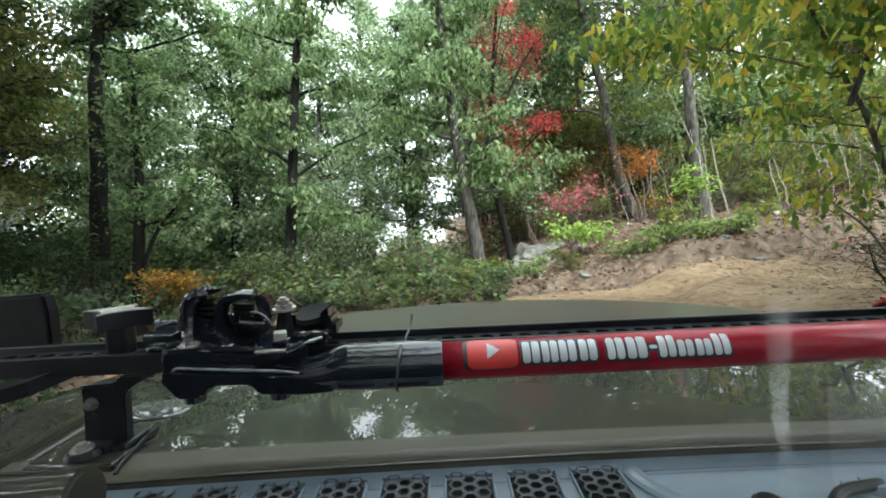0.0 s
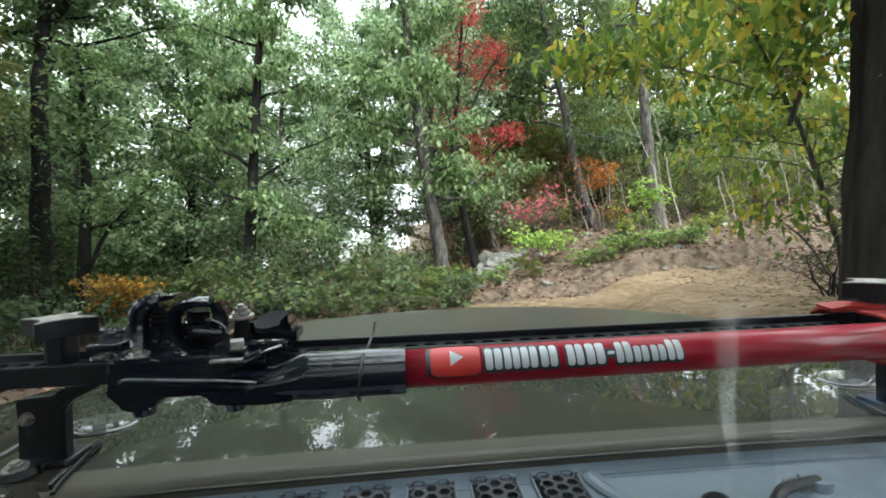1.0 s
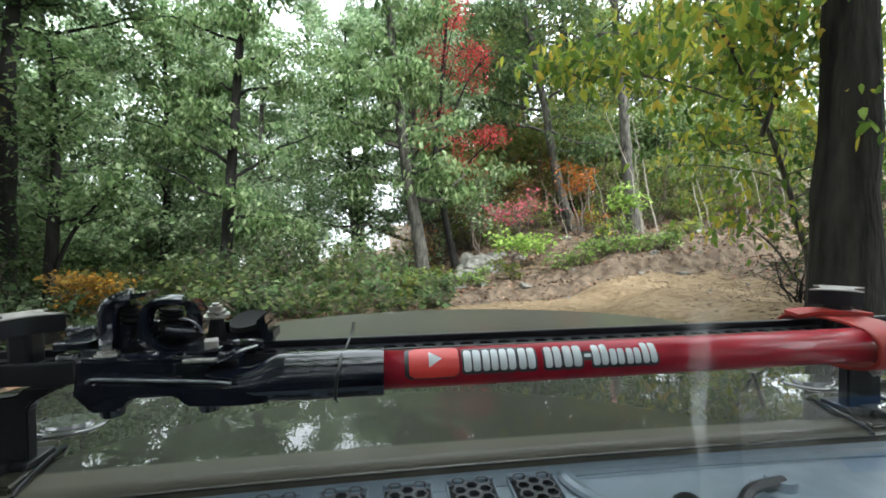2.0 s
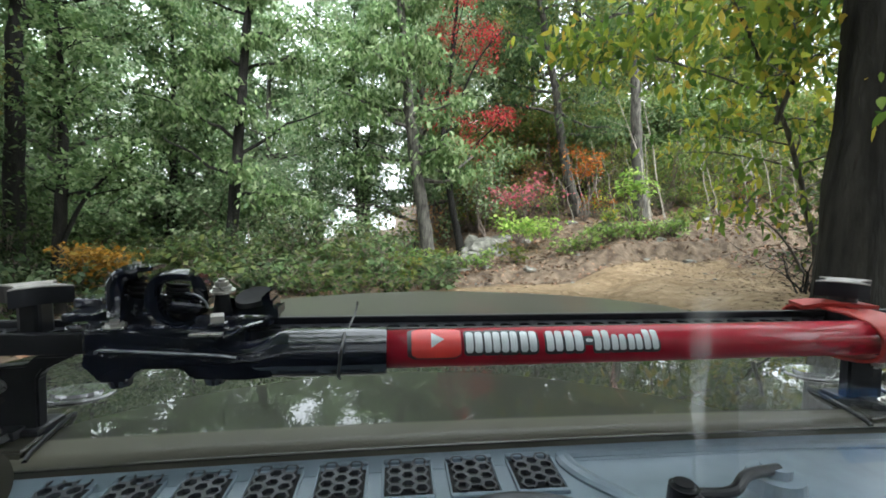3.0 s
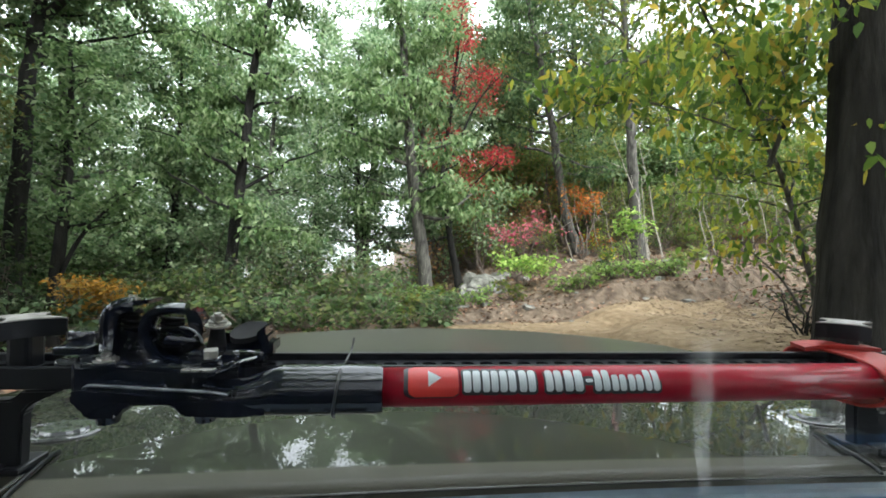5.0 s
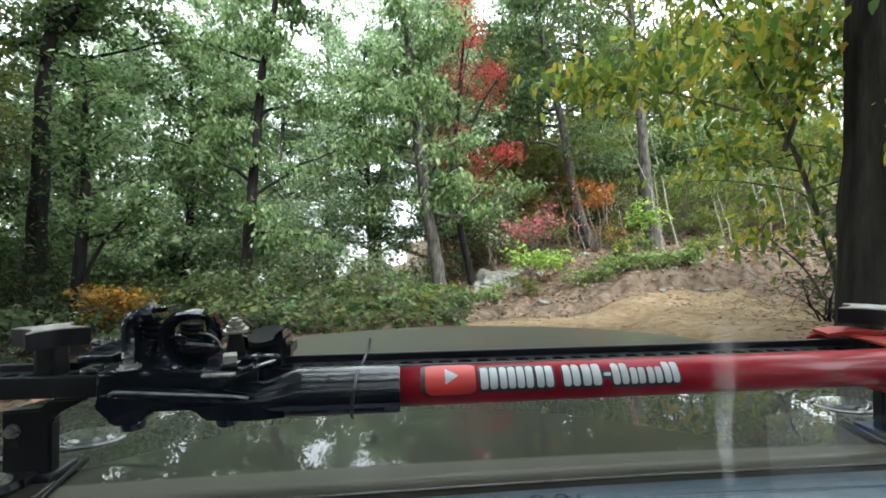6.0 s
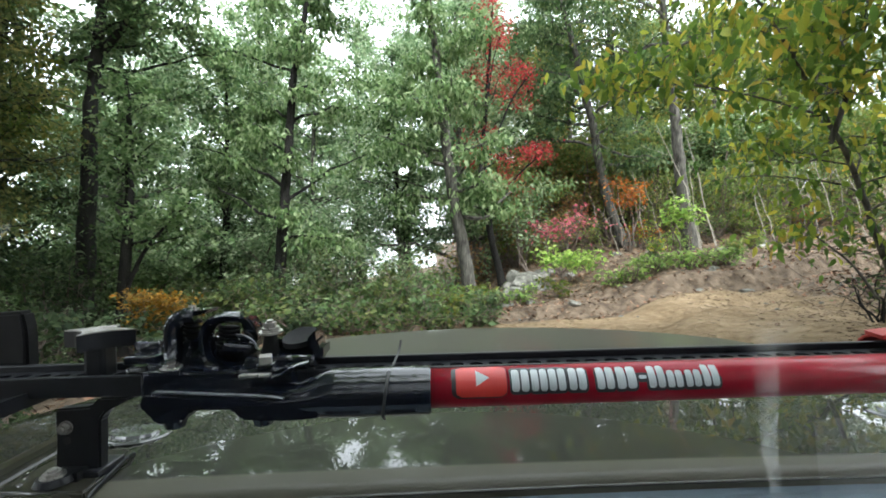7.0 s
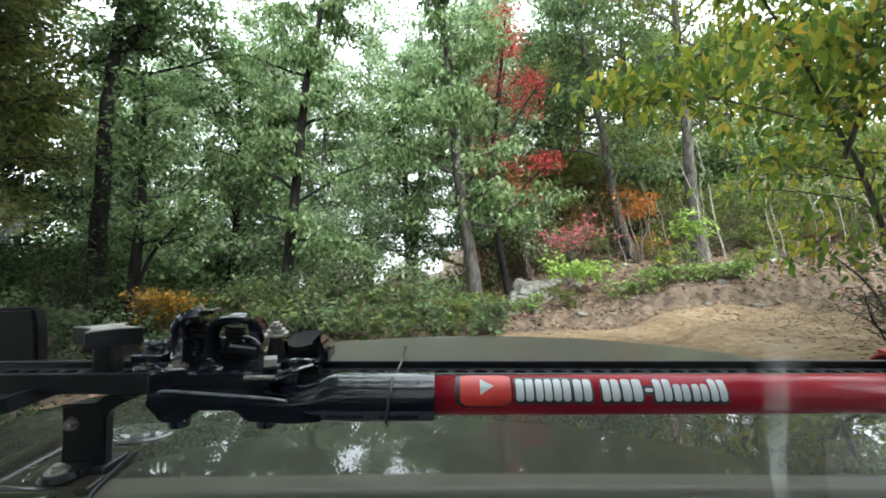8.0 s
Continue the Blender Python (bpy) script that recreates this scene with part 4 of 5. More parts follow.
        rad = 0.047 * (abs(ca) ** 0.55 + abs(sa) ** 0.55) ** (-1 / 0.55)
        rad = min(rad, 0.0425)
        ring.append((c.x + rad * ca, c.y + rad * 0.85 * sa))
    lo = [bm.verts.new((x, y, c.z - 0.006)) for x, y in ring]
    hi = [bm.verts.new((x, y, c.z + 0.013)) for x, y in ring]
    for k in range(48):
        bm.faces.new((lo[k - 1], lo[k], hi[k], hi[k - 1]))
    bm.faces.new(lo)
    bm.faces.new(hi)
    knob = part("star_knob", bm, SATIN, mount, "black star-shaped clamping knob")
    bm = bmesh.new()
    hi = [bm.verts.new((c.x + (x - c.x) * 0.985, c.y + (y - c.y) * 0.985, c.z + 0.0145)) for x, y in ring]
    lo = [bm.verts.new((v.co.x, v.co.y, c.z + 0.0125)) for v in hi]
    mid = bm.verts.new((c.x, c.y, c.z + 0.018))
    for k in range(48):
        bm.faces.new((lo[k - 1], lo[k], hi[k], hi[k - 1]))
        bm.faces.new((hi[k - 1], hi[k], mid))
    part("knob_top", bm, KNOB_TOP, knob, "pale grey knob top")


for side in (-1, 1):
    build_mount(side, "jack brackets on the hood")


def build_strap():
    strap = thing("rubber_strap", "red rubber strap wrapped round bar and handle", "strap", at=(0.56, 0.53, 1.35))
    bm = bmesh.new()
    cx, w = 0.588, 0.05
    sec = []
    for k in range(28):
        a = math.tau * k / 28
        c, s = math.cos(a), math.sin(a)
        sec.append((0.535 + math.copysign(abs(c) ** 0.7, c) * 0.074, 1.342 + math.copysign(abs(s) ** 0.8, s) * 0.031))
    out = [[bm.verts.new((cx + dx, y, z)) for y, z in sec] for dx in (-w / 2, -w / 2 + 0.003, w / 2 - 0.003, w / 2)]
    for a, b in zip(out, out[1:]):
        for k in range(28):
            bm.faces.new((a[k - 1], a[k], b[k], b[k - 1]))
    band = part("band", bm, STRAP, strap, smooth=True)
    m = band.modifiers.new("thick", "SOLIDIFY")
    m.thickness = 0.004
    bm = bmesh.new()
    sweep(bm, bend([(cx - 0.047, 0.56, 1.372), (cx - 0.025, 0.555, 1.3755), (cx, 0.545, 1.3765), (cx + 0.04, 0.54, 1.374)], 5), 0.005, 0.03, 4)
    part("tail", bm, STRAP, strap)


build_strap()


# ---- trees, shrubs and ground cover ----
RNG = np.random.default_rng(11)


def tube_arrays(pts, radii, sides):
    """Vertices and triangles of a tapered limb along points."""
    pts, radii = np.asarray(pts, float), np.asarray(radii, float)
    d = np.gradient(pts, axis=0)
    d /= np.linalg.norm(d, axis=1, keepdims=True) + 1e-9
    ref = np.array([0.31, 0.95, 0.05])
    s = np.cross(d, ref)
    s /= np.linalg.norm(s, axis=1, keepdims=True) + 1e-9
    u = np.cross(s, d)
    a = np.linspace(0, 2 * np.pi, sides, endpoint=False)
    v = pts[:, None, :] + radii[:, None, None] * (s[:, None, :] * np.cos(a)[None, :, None] + u[:, None, :] * np.sin(a)[None, :, None])
    n = len(pts)
    i, k = np.meshgrid(np.arange(n - 1), np.arange(sides), indexing="ij")
    p, q = i * sides + k, i * sides + (k + 1) % sides
    t = np.concatenate([np.stack([p, q, q + sides], -1).reshape(-1, 3), np.stack([p, q + sides, p + sides], -1).reshape(-1, 3)])
    return v.reshape(-1, 3), t


class Limbs:
    """Collects limbs into one mesh."""

    def __init__(self):
        self.v, self.t, self.n = [], [], 0

    def add(self, pts, radii, sides=7):
        v, t = tube_arrays(pts, radii, sides)
        self.v.append(v)
        self.t.append(t + self.n)
        self.n += len(v)

    def mesh(self, name):
        return np_mesh(name, np.concatenate(self.v), np.concatenate(self.t))


def leaves_mesh(name, at, size, rng, droop=0.45, flat=0.5, slim=0.30, round_leaf=False):
    """Folded, pointed leaves of four or six corners at the given places."""
    n = len(at)
    az = rng.uniform(0, 2 * np.pi, n)
    tilt = rng.normal(-droop, 0.45, n)
    d = np.stack([np.cos(az) * np.cos(tilt), np.sin(az) * np.cos(tilt), np.sin(tilt)], 1)
    ph = at * 5.2 + 2.0 * np.sin(at[:, [1, 2, 0]] * 1.9)
    up = np.stack([0.6 * np.sin(ph[:, 0] + 1.3 * ph[:, 2]) + rng.normal(0, 0.7 * (1 - flat), n), 0.6 * np.sin(ph[:, 1] - 1.1 * ph[:, 2]) + rng.normal(0, 0.7 * (1 - flat), n), np.ones(n)], 1)
    s = np.cross(d, up)
    s /= np.linalg.norm(s, axis=1, keepdims=True) + 1e-9
    nn = np.cross(s, d)
    L = (size * rng.uniform(0.6, 1.25, n))[:, None]
    w = L * slim * rng.uniform(0.8, 1.2, (n, 1))
    fold = L * rng.uniform(0.02, 0.12, (n, 1))
    if round_leaf:
        curl = L * rng.uniform(-0.10, 0.04, (n, 1))
        v = np.stack([at, at + d * L * 0.28 + s * w * 0.9 + nn * fold, at + d * L * 0.66 + s * w * 0.72 + nn * (fold + curl * 0.4), at + d * L + nn * curl,
                      at + d * L * 0.66 - s * w * 0.72 + nn * (fold + curl * 0.4), at + d * L * 0.28 - s * w * 0.9 + nn * fold], 1).reshape(-1, 3)
        b = np.arange(n)[:, None] * 6
        return np_mesh(name, v, np.concatenate([b + [0, 1, 3], b + [1, 2, 3], b + [0, 3, 5], b + [3, 4, 5]], 1).reshape(-1, 3))
    v = np.stack([at, at + d * L * 0.45 + s * w + nn * fold, at + d * L - nn * fold * 0.6, at + d * L * 0.45 - s * w + nn * fold], 1).reshape(-1, 3)
    b = np.arange(n)[:, None] * 4
    t = np.concatenate([b + [0, 1, 2], b + [0, 2, 3]], 1).reshape(-1, 3)
    return np_mesh(name, v, t)


def wander(a, b, steps, wiggle, rng):
    """A slightly crooked line from a to b."""
    t = np.linspace(0, 1, steps)[:, None]
    p = np.asarray(a) * (1 - t) + np.asarray(b) * t
    j = np.cumsum(rng.normal(0, 1, (steps, 3)), 0)
    j -= t * j[-1]
    return p + j * wiggle * np.sin(np.pi * t) ** 0.5


def branch_out(limbs, stem, radii, rng, count, first, reach, rise, clumps, leaf_count, spread, sides=5, twig_r=0.012, bare_side=0.0):
    """Limbs from a stem, twigs from the limbs, and the places of the leaves round the twigs."""
    at = []
    n = len(stem)
    per = max(1, leaf_count // (count * clumps))
    for k in range(count):
        f = first + (1 - first) * (k + rng.uniform(0, 1)) / count
        i = min(n - 2, int(f * (n - 1)))
        base = stem[i] + (stem[i + 1] - stem[i]) * (f * (n - 1) - i)
        az = k * 2.4 + rng.uniform(-0.7, 0.7)
        ln = reach * (1.15 - 0.75 * ((f - first) / (1 - first + 1e-6)) ** 1.5) * rng.uniform(0.6, 1.15)
        ln *= 1 - bare_side * max(0.0, -math.sin(az))
        thin = 1 - bare_side * max(0.0, -math.sin(az)) ** 0.5
        el = rise + rng.normal(0, 0.22) + 0.5 * (f - first)
        tip = base + ln * np.array([np.cos(az) * np.cos(el), np.sin(az) * np.cos(el), np.sin(el)])
        line = wander(base, tip, 7, 0.05 * ln, rng)
        r0 = max(twig_r, radii[i] * 0.42)
        limbs.add(line, np.linspace(r0, twig_r * 0.5, 7), sides)
        for c in range(clumps):
            g = 0.25 + 0.75 * (c + rng.uniform(0, 1)) / clumps
            j = min(5, int(g * 6))
            p = line[j] + (line[j + 1] - line[j]) * (g * 6 - j)
            q = p + rng.normal(0, 1, 3) * np.array([0.26, 0.26, 0.16]) * ln * 0.8
            tw = wander(p, q, 4, 0.03 * ln, rng)
            limbs.add(tw, np.linspace(twig_r * 0.7, twig_r * 0.25, 4), 4)
            m = int(per * thin * rng.uniform(0.15, 1.85))
            along = rng.uniform(0.2, 1.15, m)[:, None]
            at.append(p + (q - p) * along + rng.normal(0, 1, (m, 3)) * np.array([spread, spread, spread * 0.5]))
    return np.concatenate(at)


def tree(stem_pts, r, leaf, bark, label, leaf_count=14000, first=0.35, reach=2.4, rise=0.35, count=22, clumps=7, size=0.10, spread=0.22,
         seed=1, forks=(), droop=0.45, category="tree", group="", name="tree", top=0.22, twig_r=0.012, slim=0.30, flat=0.5, round_leaf=False, bare_side=0.0):
    """A tree along given stem points: tapered trunk with root flare, limbs, twigs and single leaves."""
    rng = np.random.default_rng(seed)
    base = np.asarray(stem_pts[0], float)
    ob = thing(name, label, category, group, at=tuple(base))
    stem = np.array([tuple(p) for p in bend([tuple(p) for p in stem_pts], 6)])
    n = len(stem)
    f = np.linspace(0, 1, n)
    radii = r * (1 - (1 - top) * f) + r * 0.5 * np.exp(-f * 28)
    stem[1:-1] += rng.normal(0, 0.06 * r, (n - 2, 3))
    limbs = Limbs()
    limbs.add(stem, radii, 12)
    at = [branch_out(limbs, stem, radii, rng, count, first, reach, rise, clumps, leaf_count, spread, twig_r=twig_r, bare_side=bare_side)]
    for pts, fr, share in forks:
        st = np.array([tuple(p) for p in bend([tuple(p) for p in pts], 5)])
        rad = np.linspace(fr, fr * 0.3, len(st))
        limbs.add(st, rad, 9)
        at.append(branch_out(limbs, st, rad, rng, max(4, int(count * share)), 0.3, reach * 0.8, rise, clumps, int(leaf_count * share), spread, twig_r=twig_r))
    at = np.concatenate(at)
    part("trunk", limbs.mesh("trunk"), bark, ob, smooth=True)
    part("crown", leaves_mesh("crown", at, size, rng, droop, flat, slim, round_leaf), leaf, ob)
    return ob


def place(x, y, dz=-0.05):
    return (x, y, float(ground_height(x, y)) + dz)


def shrub(x, y, height, width, leaf, label, leaf_count=1500, size=0.08, seed=1, stems=5, name="shrub", category="shrub", bark=None, group="", base_z=None, bare=0.25):
    """A bush of several stems that spread from one root."""
    rng = np.random.default_rng(seed)
    base = np.array(place(x, y)) if base_z is None else np.array((x, y, base_z))
    ob = thing(name, label, category, group, at=tuple(base))
    limbs, at = Limbs(), []
    for k in range(stems):
        az = k * 2.4 + rng.uniform(-0.5, 0.5)
        out = width * 0.5 * rng.uniform(0.25, 0.9)
        tip = base + np.array([math.cos(az) * out, math.sin(az) * out, height * rng.uniform(0.65, 1.0)])
        st = wander(base, tip, 7, 0.05 * height, rng)
        rad = np.linspace(0.012 * height + 0.004, 0.004, 7)
        limbs.add(st, rad, 6)
        at.append(branch_out(limbs, st, rad, rng, 6, bare, width * 0.32, 0.3, 3, leaf_count // stems, 0.07 * height + 0.03, 4, 0.006))
    part("stems", limbs.mesh("stems"), bark or TWIG, ob, smooth=True)
    part("foliage", leaves_mesh("foliage", np.concatenate(at), size, rng, 0.3), leaf, ob)
    return ob


def up_from(x, y, height, lean=(0, 0), bow=(0, 0)):
    """Stem points of a tree that stands at x, y."""
    b = place(x, y)
    return [b, (x + lean[0] * 0.33 + bow[0], y + lean[1] * 0.33 + bow[1], b[2] + height * 0.33),
            (x + lean[0] * 0.66 + bow[0], y + lean[1] * 0.66 + bow[1], b[2] + height * 0.66), (x + lean[0], y + lean[1], b[2] + height)]


def drop_to_ground(pts):
    """Carry a stem's lowest point down to the ground."""
    (x, y, z), (x2, y2, z2) = pts[0], pts[1]
    g = float(ground_height(x, y)) - 0.08
    lean = max(-0.25, min(0.25, (x2 - x) / max(0.3, z2 - z)))
    if z - g > 0.15:
        return [(x - lean * (z - g), y, g)] + list(pts)
    return [(x, y, g)] + list(pts[1:])


# the trees that stand out along the trail
tree(drop_to_ground([(0.9425, 12, -0.2833), (0.6859, 12, 1.4728), (0.4166, 12, 3.2499), (0.2776, 12, 4.8689), (0.0994, 12.1, 6.6703), (-0.1184, 12.2, 8.7884), (-0.2524, 12.3, 10.7796)]), 0.22, GREEN, BARK,
     "tall grey-barked tree with green leaves beside the trail", 16000, 0.33, 2.3, 0.15, 26, 8, 0.19, 0.20, 21, droop=0.8, slim=0.22, bare_side=0.5)
tree(drop_to_ground([(1.9418, 13.2, -0.1905), (1.7234, 13.2, 1.0397), (1.4894, 13.2, 2.2663), (1.3482, 13.2, 3.2437), (1.533, 13.3, 5.2103), (1.7198, 13.4, 7.1984), (1.8206, 13.5, 8.2255)]), 0.12, SCARLET, BARK_DARK,
     "slender maple with scarlet autumn leaves", 1550, 0.5, 1.2, 0.3, 16, 5, 0.095, 0.2, 22, forks=(([(1.5473, 13.2, 1.9397), (2.2754, 13.1, 3.2103), (3.0773, 13, 3.9473)], 0.04, 0.6), ([(1.4531, 13.2, 3.5658), (2.2426, 13.1, 5.4611), (2.9664, 13, 6.3712)], 0.04, 0.35), ([(1.435, 13.2, 4.214), (1.6958, 13.1, 6.2718), (2.0335, 13, 7.6556)], 0.03, 0.3)))
tree(drop_to_ground([(6.2386, 15, 0.6321), (5.8364, 15, 2.1843), (5.4736, 15, 3.7667), (5.1546, 15, 5.6186), (4.6712, 15.1, 7.8749), (4.27, 15.2, 9.7775), (3.9664, 15.3, 12.0657)]), 0.20, DEEP, BARK,
     "tall dark green tree on the leafy slope", 17000, 0.36, 3.0, 0.2, 28, 9, 0.17, 0.26, 23, droop=0.8, slim=0.24, bare_side=0.6)
tree(drop_to_ground([(7.0654, 12.6, 0.5698), (6.9318, 12.6, 2.1068), (6.7413, 12.6, 3.9812), (6.5305, 12.6, 6.4656), (6.2898, 12.6, 8.9348), (6.0766, 12.6, 11.0826)]), 0.21, OLIVE, BARK,
     "grey tree with olive foliage up the slope", 6000, 0.6, 2.4, 0.3, 22, 7, 0.12, 0.3, 24)
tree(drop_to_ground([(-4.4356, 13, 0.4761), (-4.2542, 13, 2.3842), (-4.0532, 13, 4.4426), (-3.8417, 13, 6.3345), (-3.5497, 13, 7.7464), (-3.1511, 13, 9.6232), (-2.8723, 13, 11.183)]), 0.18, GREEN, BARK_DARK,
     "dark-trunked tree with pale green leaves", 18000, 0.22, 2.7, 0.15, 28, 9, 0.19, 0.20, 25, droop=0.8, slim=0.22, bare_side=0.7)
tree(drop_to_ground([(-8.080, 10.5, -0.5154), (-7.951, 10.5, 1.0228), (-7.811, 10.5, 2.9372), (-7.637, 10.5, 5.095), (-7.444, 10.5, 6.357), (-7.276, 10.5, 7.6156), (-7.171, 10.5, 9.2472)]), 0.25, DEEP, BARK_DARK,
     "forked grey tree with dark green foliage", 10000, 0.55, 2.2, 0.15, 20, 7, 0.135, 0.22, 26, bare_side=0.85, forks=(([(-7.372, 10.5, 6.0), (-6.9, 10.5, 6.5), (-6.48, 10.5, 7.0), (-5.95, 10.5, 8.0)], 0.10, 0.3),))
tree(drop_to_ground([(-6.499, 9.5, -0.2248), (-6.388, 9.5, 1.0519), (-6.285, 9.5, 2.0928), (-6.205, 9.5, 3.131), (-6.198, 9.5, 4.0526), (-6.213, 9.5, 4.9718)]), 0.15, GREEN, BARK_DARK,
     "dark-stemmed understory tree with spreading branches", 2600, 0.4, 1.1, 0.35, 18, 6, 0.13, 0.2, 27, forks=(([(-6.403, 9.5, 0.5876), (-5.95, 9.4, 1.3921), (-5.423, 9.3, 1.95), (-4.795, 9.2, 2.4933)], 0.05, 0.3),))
tree(drop_to_ground([(-1.1822, 19, 0.5744), (-1.2819, 19, 2.2137), (-1.5966, 19, 4.5514), (-1.8348, 19, 6.1823), (-2.0896, 19, 8.0402)]), 0.13, GREEN, BARK_DARK,
     "young forked tree with thin green crown", 6500, 0.30, 2.2, 0.5, 18, 6, 0.17, 0.3, 28)
tree(drop_to_ground([(4.6717, 4.6, 0.6847), (4.6197, 4.6, 1.1019), (4.4889, 4.6, 1.4502), (4.2069, 4.55, 2.1363), (3.8845, 4.5, 2.665), (3.4769, 4.4, 3.2424), (3.0848, 4.3, 3.7097), (2.6582, 4.2, 4.2281)]), 0.042, YELLOW, BARK,
     "leaning young tree with large yellow-green leaves", 2500, 0.42, 1.3, 0.15, 28, 6, 0.128, 0.17, 29, droop=0.85, twig_r=0.006, slim=0.24, flat=0.55, round_leaf=True,
     forks=(([(4.4969, 4.6, 0.8136), (4.2378, 4.6, 1.1659), (3.9493, 4.6, 1.4027), (3.7191, 4.6, 1.5801)], 0.016, 0.10), ([(3.9312, 4.5, 2.383), (4.0152, 4.4, 2.8233), (4.0924, 4.3, 3.3744), (4.0563, 4.2, 3.95)], 0.03, 0.35), ([(3.7648, 4.5, 2.6928), (2.9362, 4.2, 2.7799), (2.1488, 4, 2.8294), (1.6572, 3.9, 2.7085)], 0.011, 0.26)))
tree(up_from(3.95, 3.55, 9.0, (0.2, 0.3)), 0.27, YELLOW, BARK_BLACK, "thick dark trunk with yellow-green leaves at the trail's edge", 2200, 0.72, 2.2, 0.4, 12, 7, 0.10, 0.25, 30)
tree([place(-6.8, 6.4), (-6.7, 6.4, 1.5), (-6.6, 6.3, 3.5), (-6.3, 6.2, 5.2), (-6.0, 6.1, 6.6)], 0.10, SHADE, BARK_DARK,
     "olive-leaved young tree reaching over the trail", 16000, 0.30, 1.25, 0.1, 30, 8, 0.09, 0.2, 31, flat=0.7)
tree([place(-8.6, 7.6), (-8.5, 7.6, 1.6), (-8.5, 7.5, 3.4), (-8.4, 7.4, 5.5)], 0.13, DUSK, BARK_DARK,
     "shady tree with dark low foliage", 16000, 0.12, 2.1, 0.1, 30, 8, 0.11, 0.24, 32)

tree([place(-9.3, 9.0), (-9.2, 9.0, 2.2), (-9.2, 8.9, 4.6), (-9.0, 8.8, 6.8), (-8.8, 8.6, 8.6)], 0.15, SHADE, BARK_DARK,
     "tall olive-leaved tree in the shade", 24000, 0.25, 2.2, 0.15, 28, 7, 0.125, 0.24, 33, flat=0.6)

# stands out of view, added only to darken the left edge
tree(up_from(-6.6, 2.6, 11.0, (0.6, 0.4)), 0.22, DEEP, BARK_DARK, "unseen dense tree added to shade the trail's edge", 12000, 0.48, 3.2, 0.15, 26, 8, 0.16, 0.3, 34)

tree([place(-8.7, 8.2), (-8.7, 8.2, 2.0), (-8.6, 8.1, 4.2), (-8.4, 8.0, 5.8), (-8.2, 7.9, 7.4)], 0.11, OLIVE, BARK_DARK,
     "mustard-olive tree with flat layered leaves", 17000, 0.4, 1.95, 0.1, 30, 8, 0.11, 0.2, 35, flat=0.75)

# unseen trees, added so their high crowns block sky light over the trail
over = tree(up_from(-5.2, -2.0, 11.0, (1.2, 0.8), (0.2, 0.1)), 0.2, GREEN, BARK_DARK, "unseen tall tree added to shade the trail", 15000, 0.58, 4.6, 0.12, 26, 8, 0.2, 0.4, 47, group="trees over the trail")
for x, y, turn in ((5.8, -2.6, 150), (-5.4, 2.4, 40), (5.2, -5.0, 200), (8.6, -3.4, 95), (-3.0, -9.0, 70), (2.8, -12.0, 250), (-1.6, -14.5, 10), (-4.6, -6.0, 300)):
    px, py, pz = place(x, y, -0.1)
    copy_thing(over, pose(px, py, pz, 0, 0, turn))

# woods behind: three kinds of tree, repeated
GROUP = "woodland trees"
kinds = []
for k, (leaf, bark, h, r, first, reach, count, n) in enumerate(((PALE, BARK, 11, 0.2, 0.15, 3.7, 26, 15000), (DEEP, BARK_DARK, 9.5, 0.17, 0.08, 2.7, 26, 13000), (HILL, BARK, 8.5, 0.15, 0.15, 2.5, 24, 9500))):
    x, y = ((-6.0, 21.0), (-7.5, 15.5), (11.5, 21.0))[k]
    label = ("tall green-leaved woodland tree with grey bark", "dense dark green woodland tree", "olive and yellow woodland tree")[k]
    kinds.append(tree(up_from(x, y, h, (0.5, 0.3), (0.15, 0.1)), r, leaf, bark, label, n, first, reach, 0.3, count, 8, 0.165, 0.24, 40 + k, group=GROUP))
tall = tree(up_from(-9.0, 22.5, 16.0, (0.6, 0.2), (0.2, 0.1)), 0.22, PALE, BARK, "very tall pale green woodland tree with a high crown", 14500, 0.2, 4.0, 0.3, 32, 8, 0.17, 0.30, 44, group=GROUP)
tree(up_from(7.6, 18.6, 14.0, (-0.6, 0.2), (0.1, 0.1)), 0.2, DEEP, BARK_DARK, "tall deep green tree farther up the slope", 13000, 0.3, 3.4, 0.25, 30, 8, 0.17, 0.28, 48)
for x, y in ((2.0, 24), (-7.0, 26), (-13.5, 24.5), (-1.8, 27), (-4.4, 25.5), (-11.4, 26), (3.2, 30), (-17, 27), (-10.6, 29), (7.5, 30)):
    px, py, pz = place(x, y, -0.15)
    copy_thing(tall, pose(px, py, pz, 0, 0, RNG.uniform(0, 360)))
FAR_SPOTS = ((0, -4.6, 30), (1, 2.8, 25.5), (1, 4.4, 21.5), (0, -1.4, 20.5), (0, 1.6, 22.5), (0, -12, 19), (1, -15, 22), (0, -8.0, 25), (0, 3.6, 27), (2, 6.5, 24), (2, 8.5, 19.5),
             (2, 15, 19), (0, 13, 27), (1, 19, 22), (2, 6.2, 19), (2, 9.5, 24), (2, 12, 18.5), (2, 14.5, 23), (0, 17, 19.5), (2, 21, 19), (2, 22, 28),
             (0, -22, 27))
NEAR_SPOTS = ((1, -10.5, 9.2), (0, -9.2, 13.0), (1, -13.8, 12.8), (1, -12.2, 15.5), (0, 0.9, 17.2), (0, -17, 15), (2, 19, 15), (0, 10.5, 2.0),
              (1, 8.0, -4), (0, -8.6, -1.8), (1, -9.5, 4.0), (0, -4, -9), (1, 4, -10), (0, 10, -9), (2, -11, -7), (0, 22, 4), (1, -19, 3), (1, 27, 17))
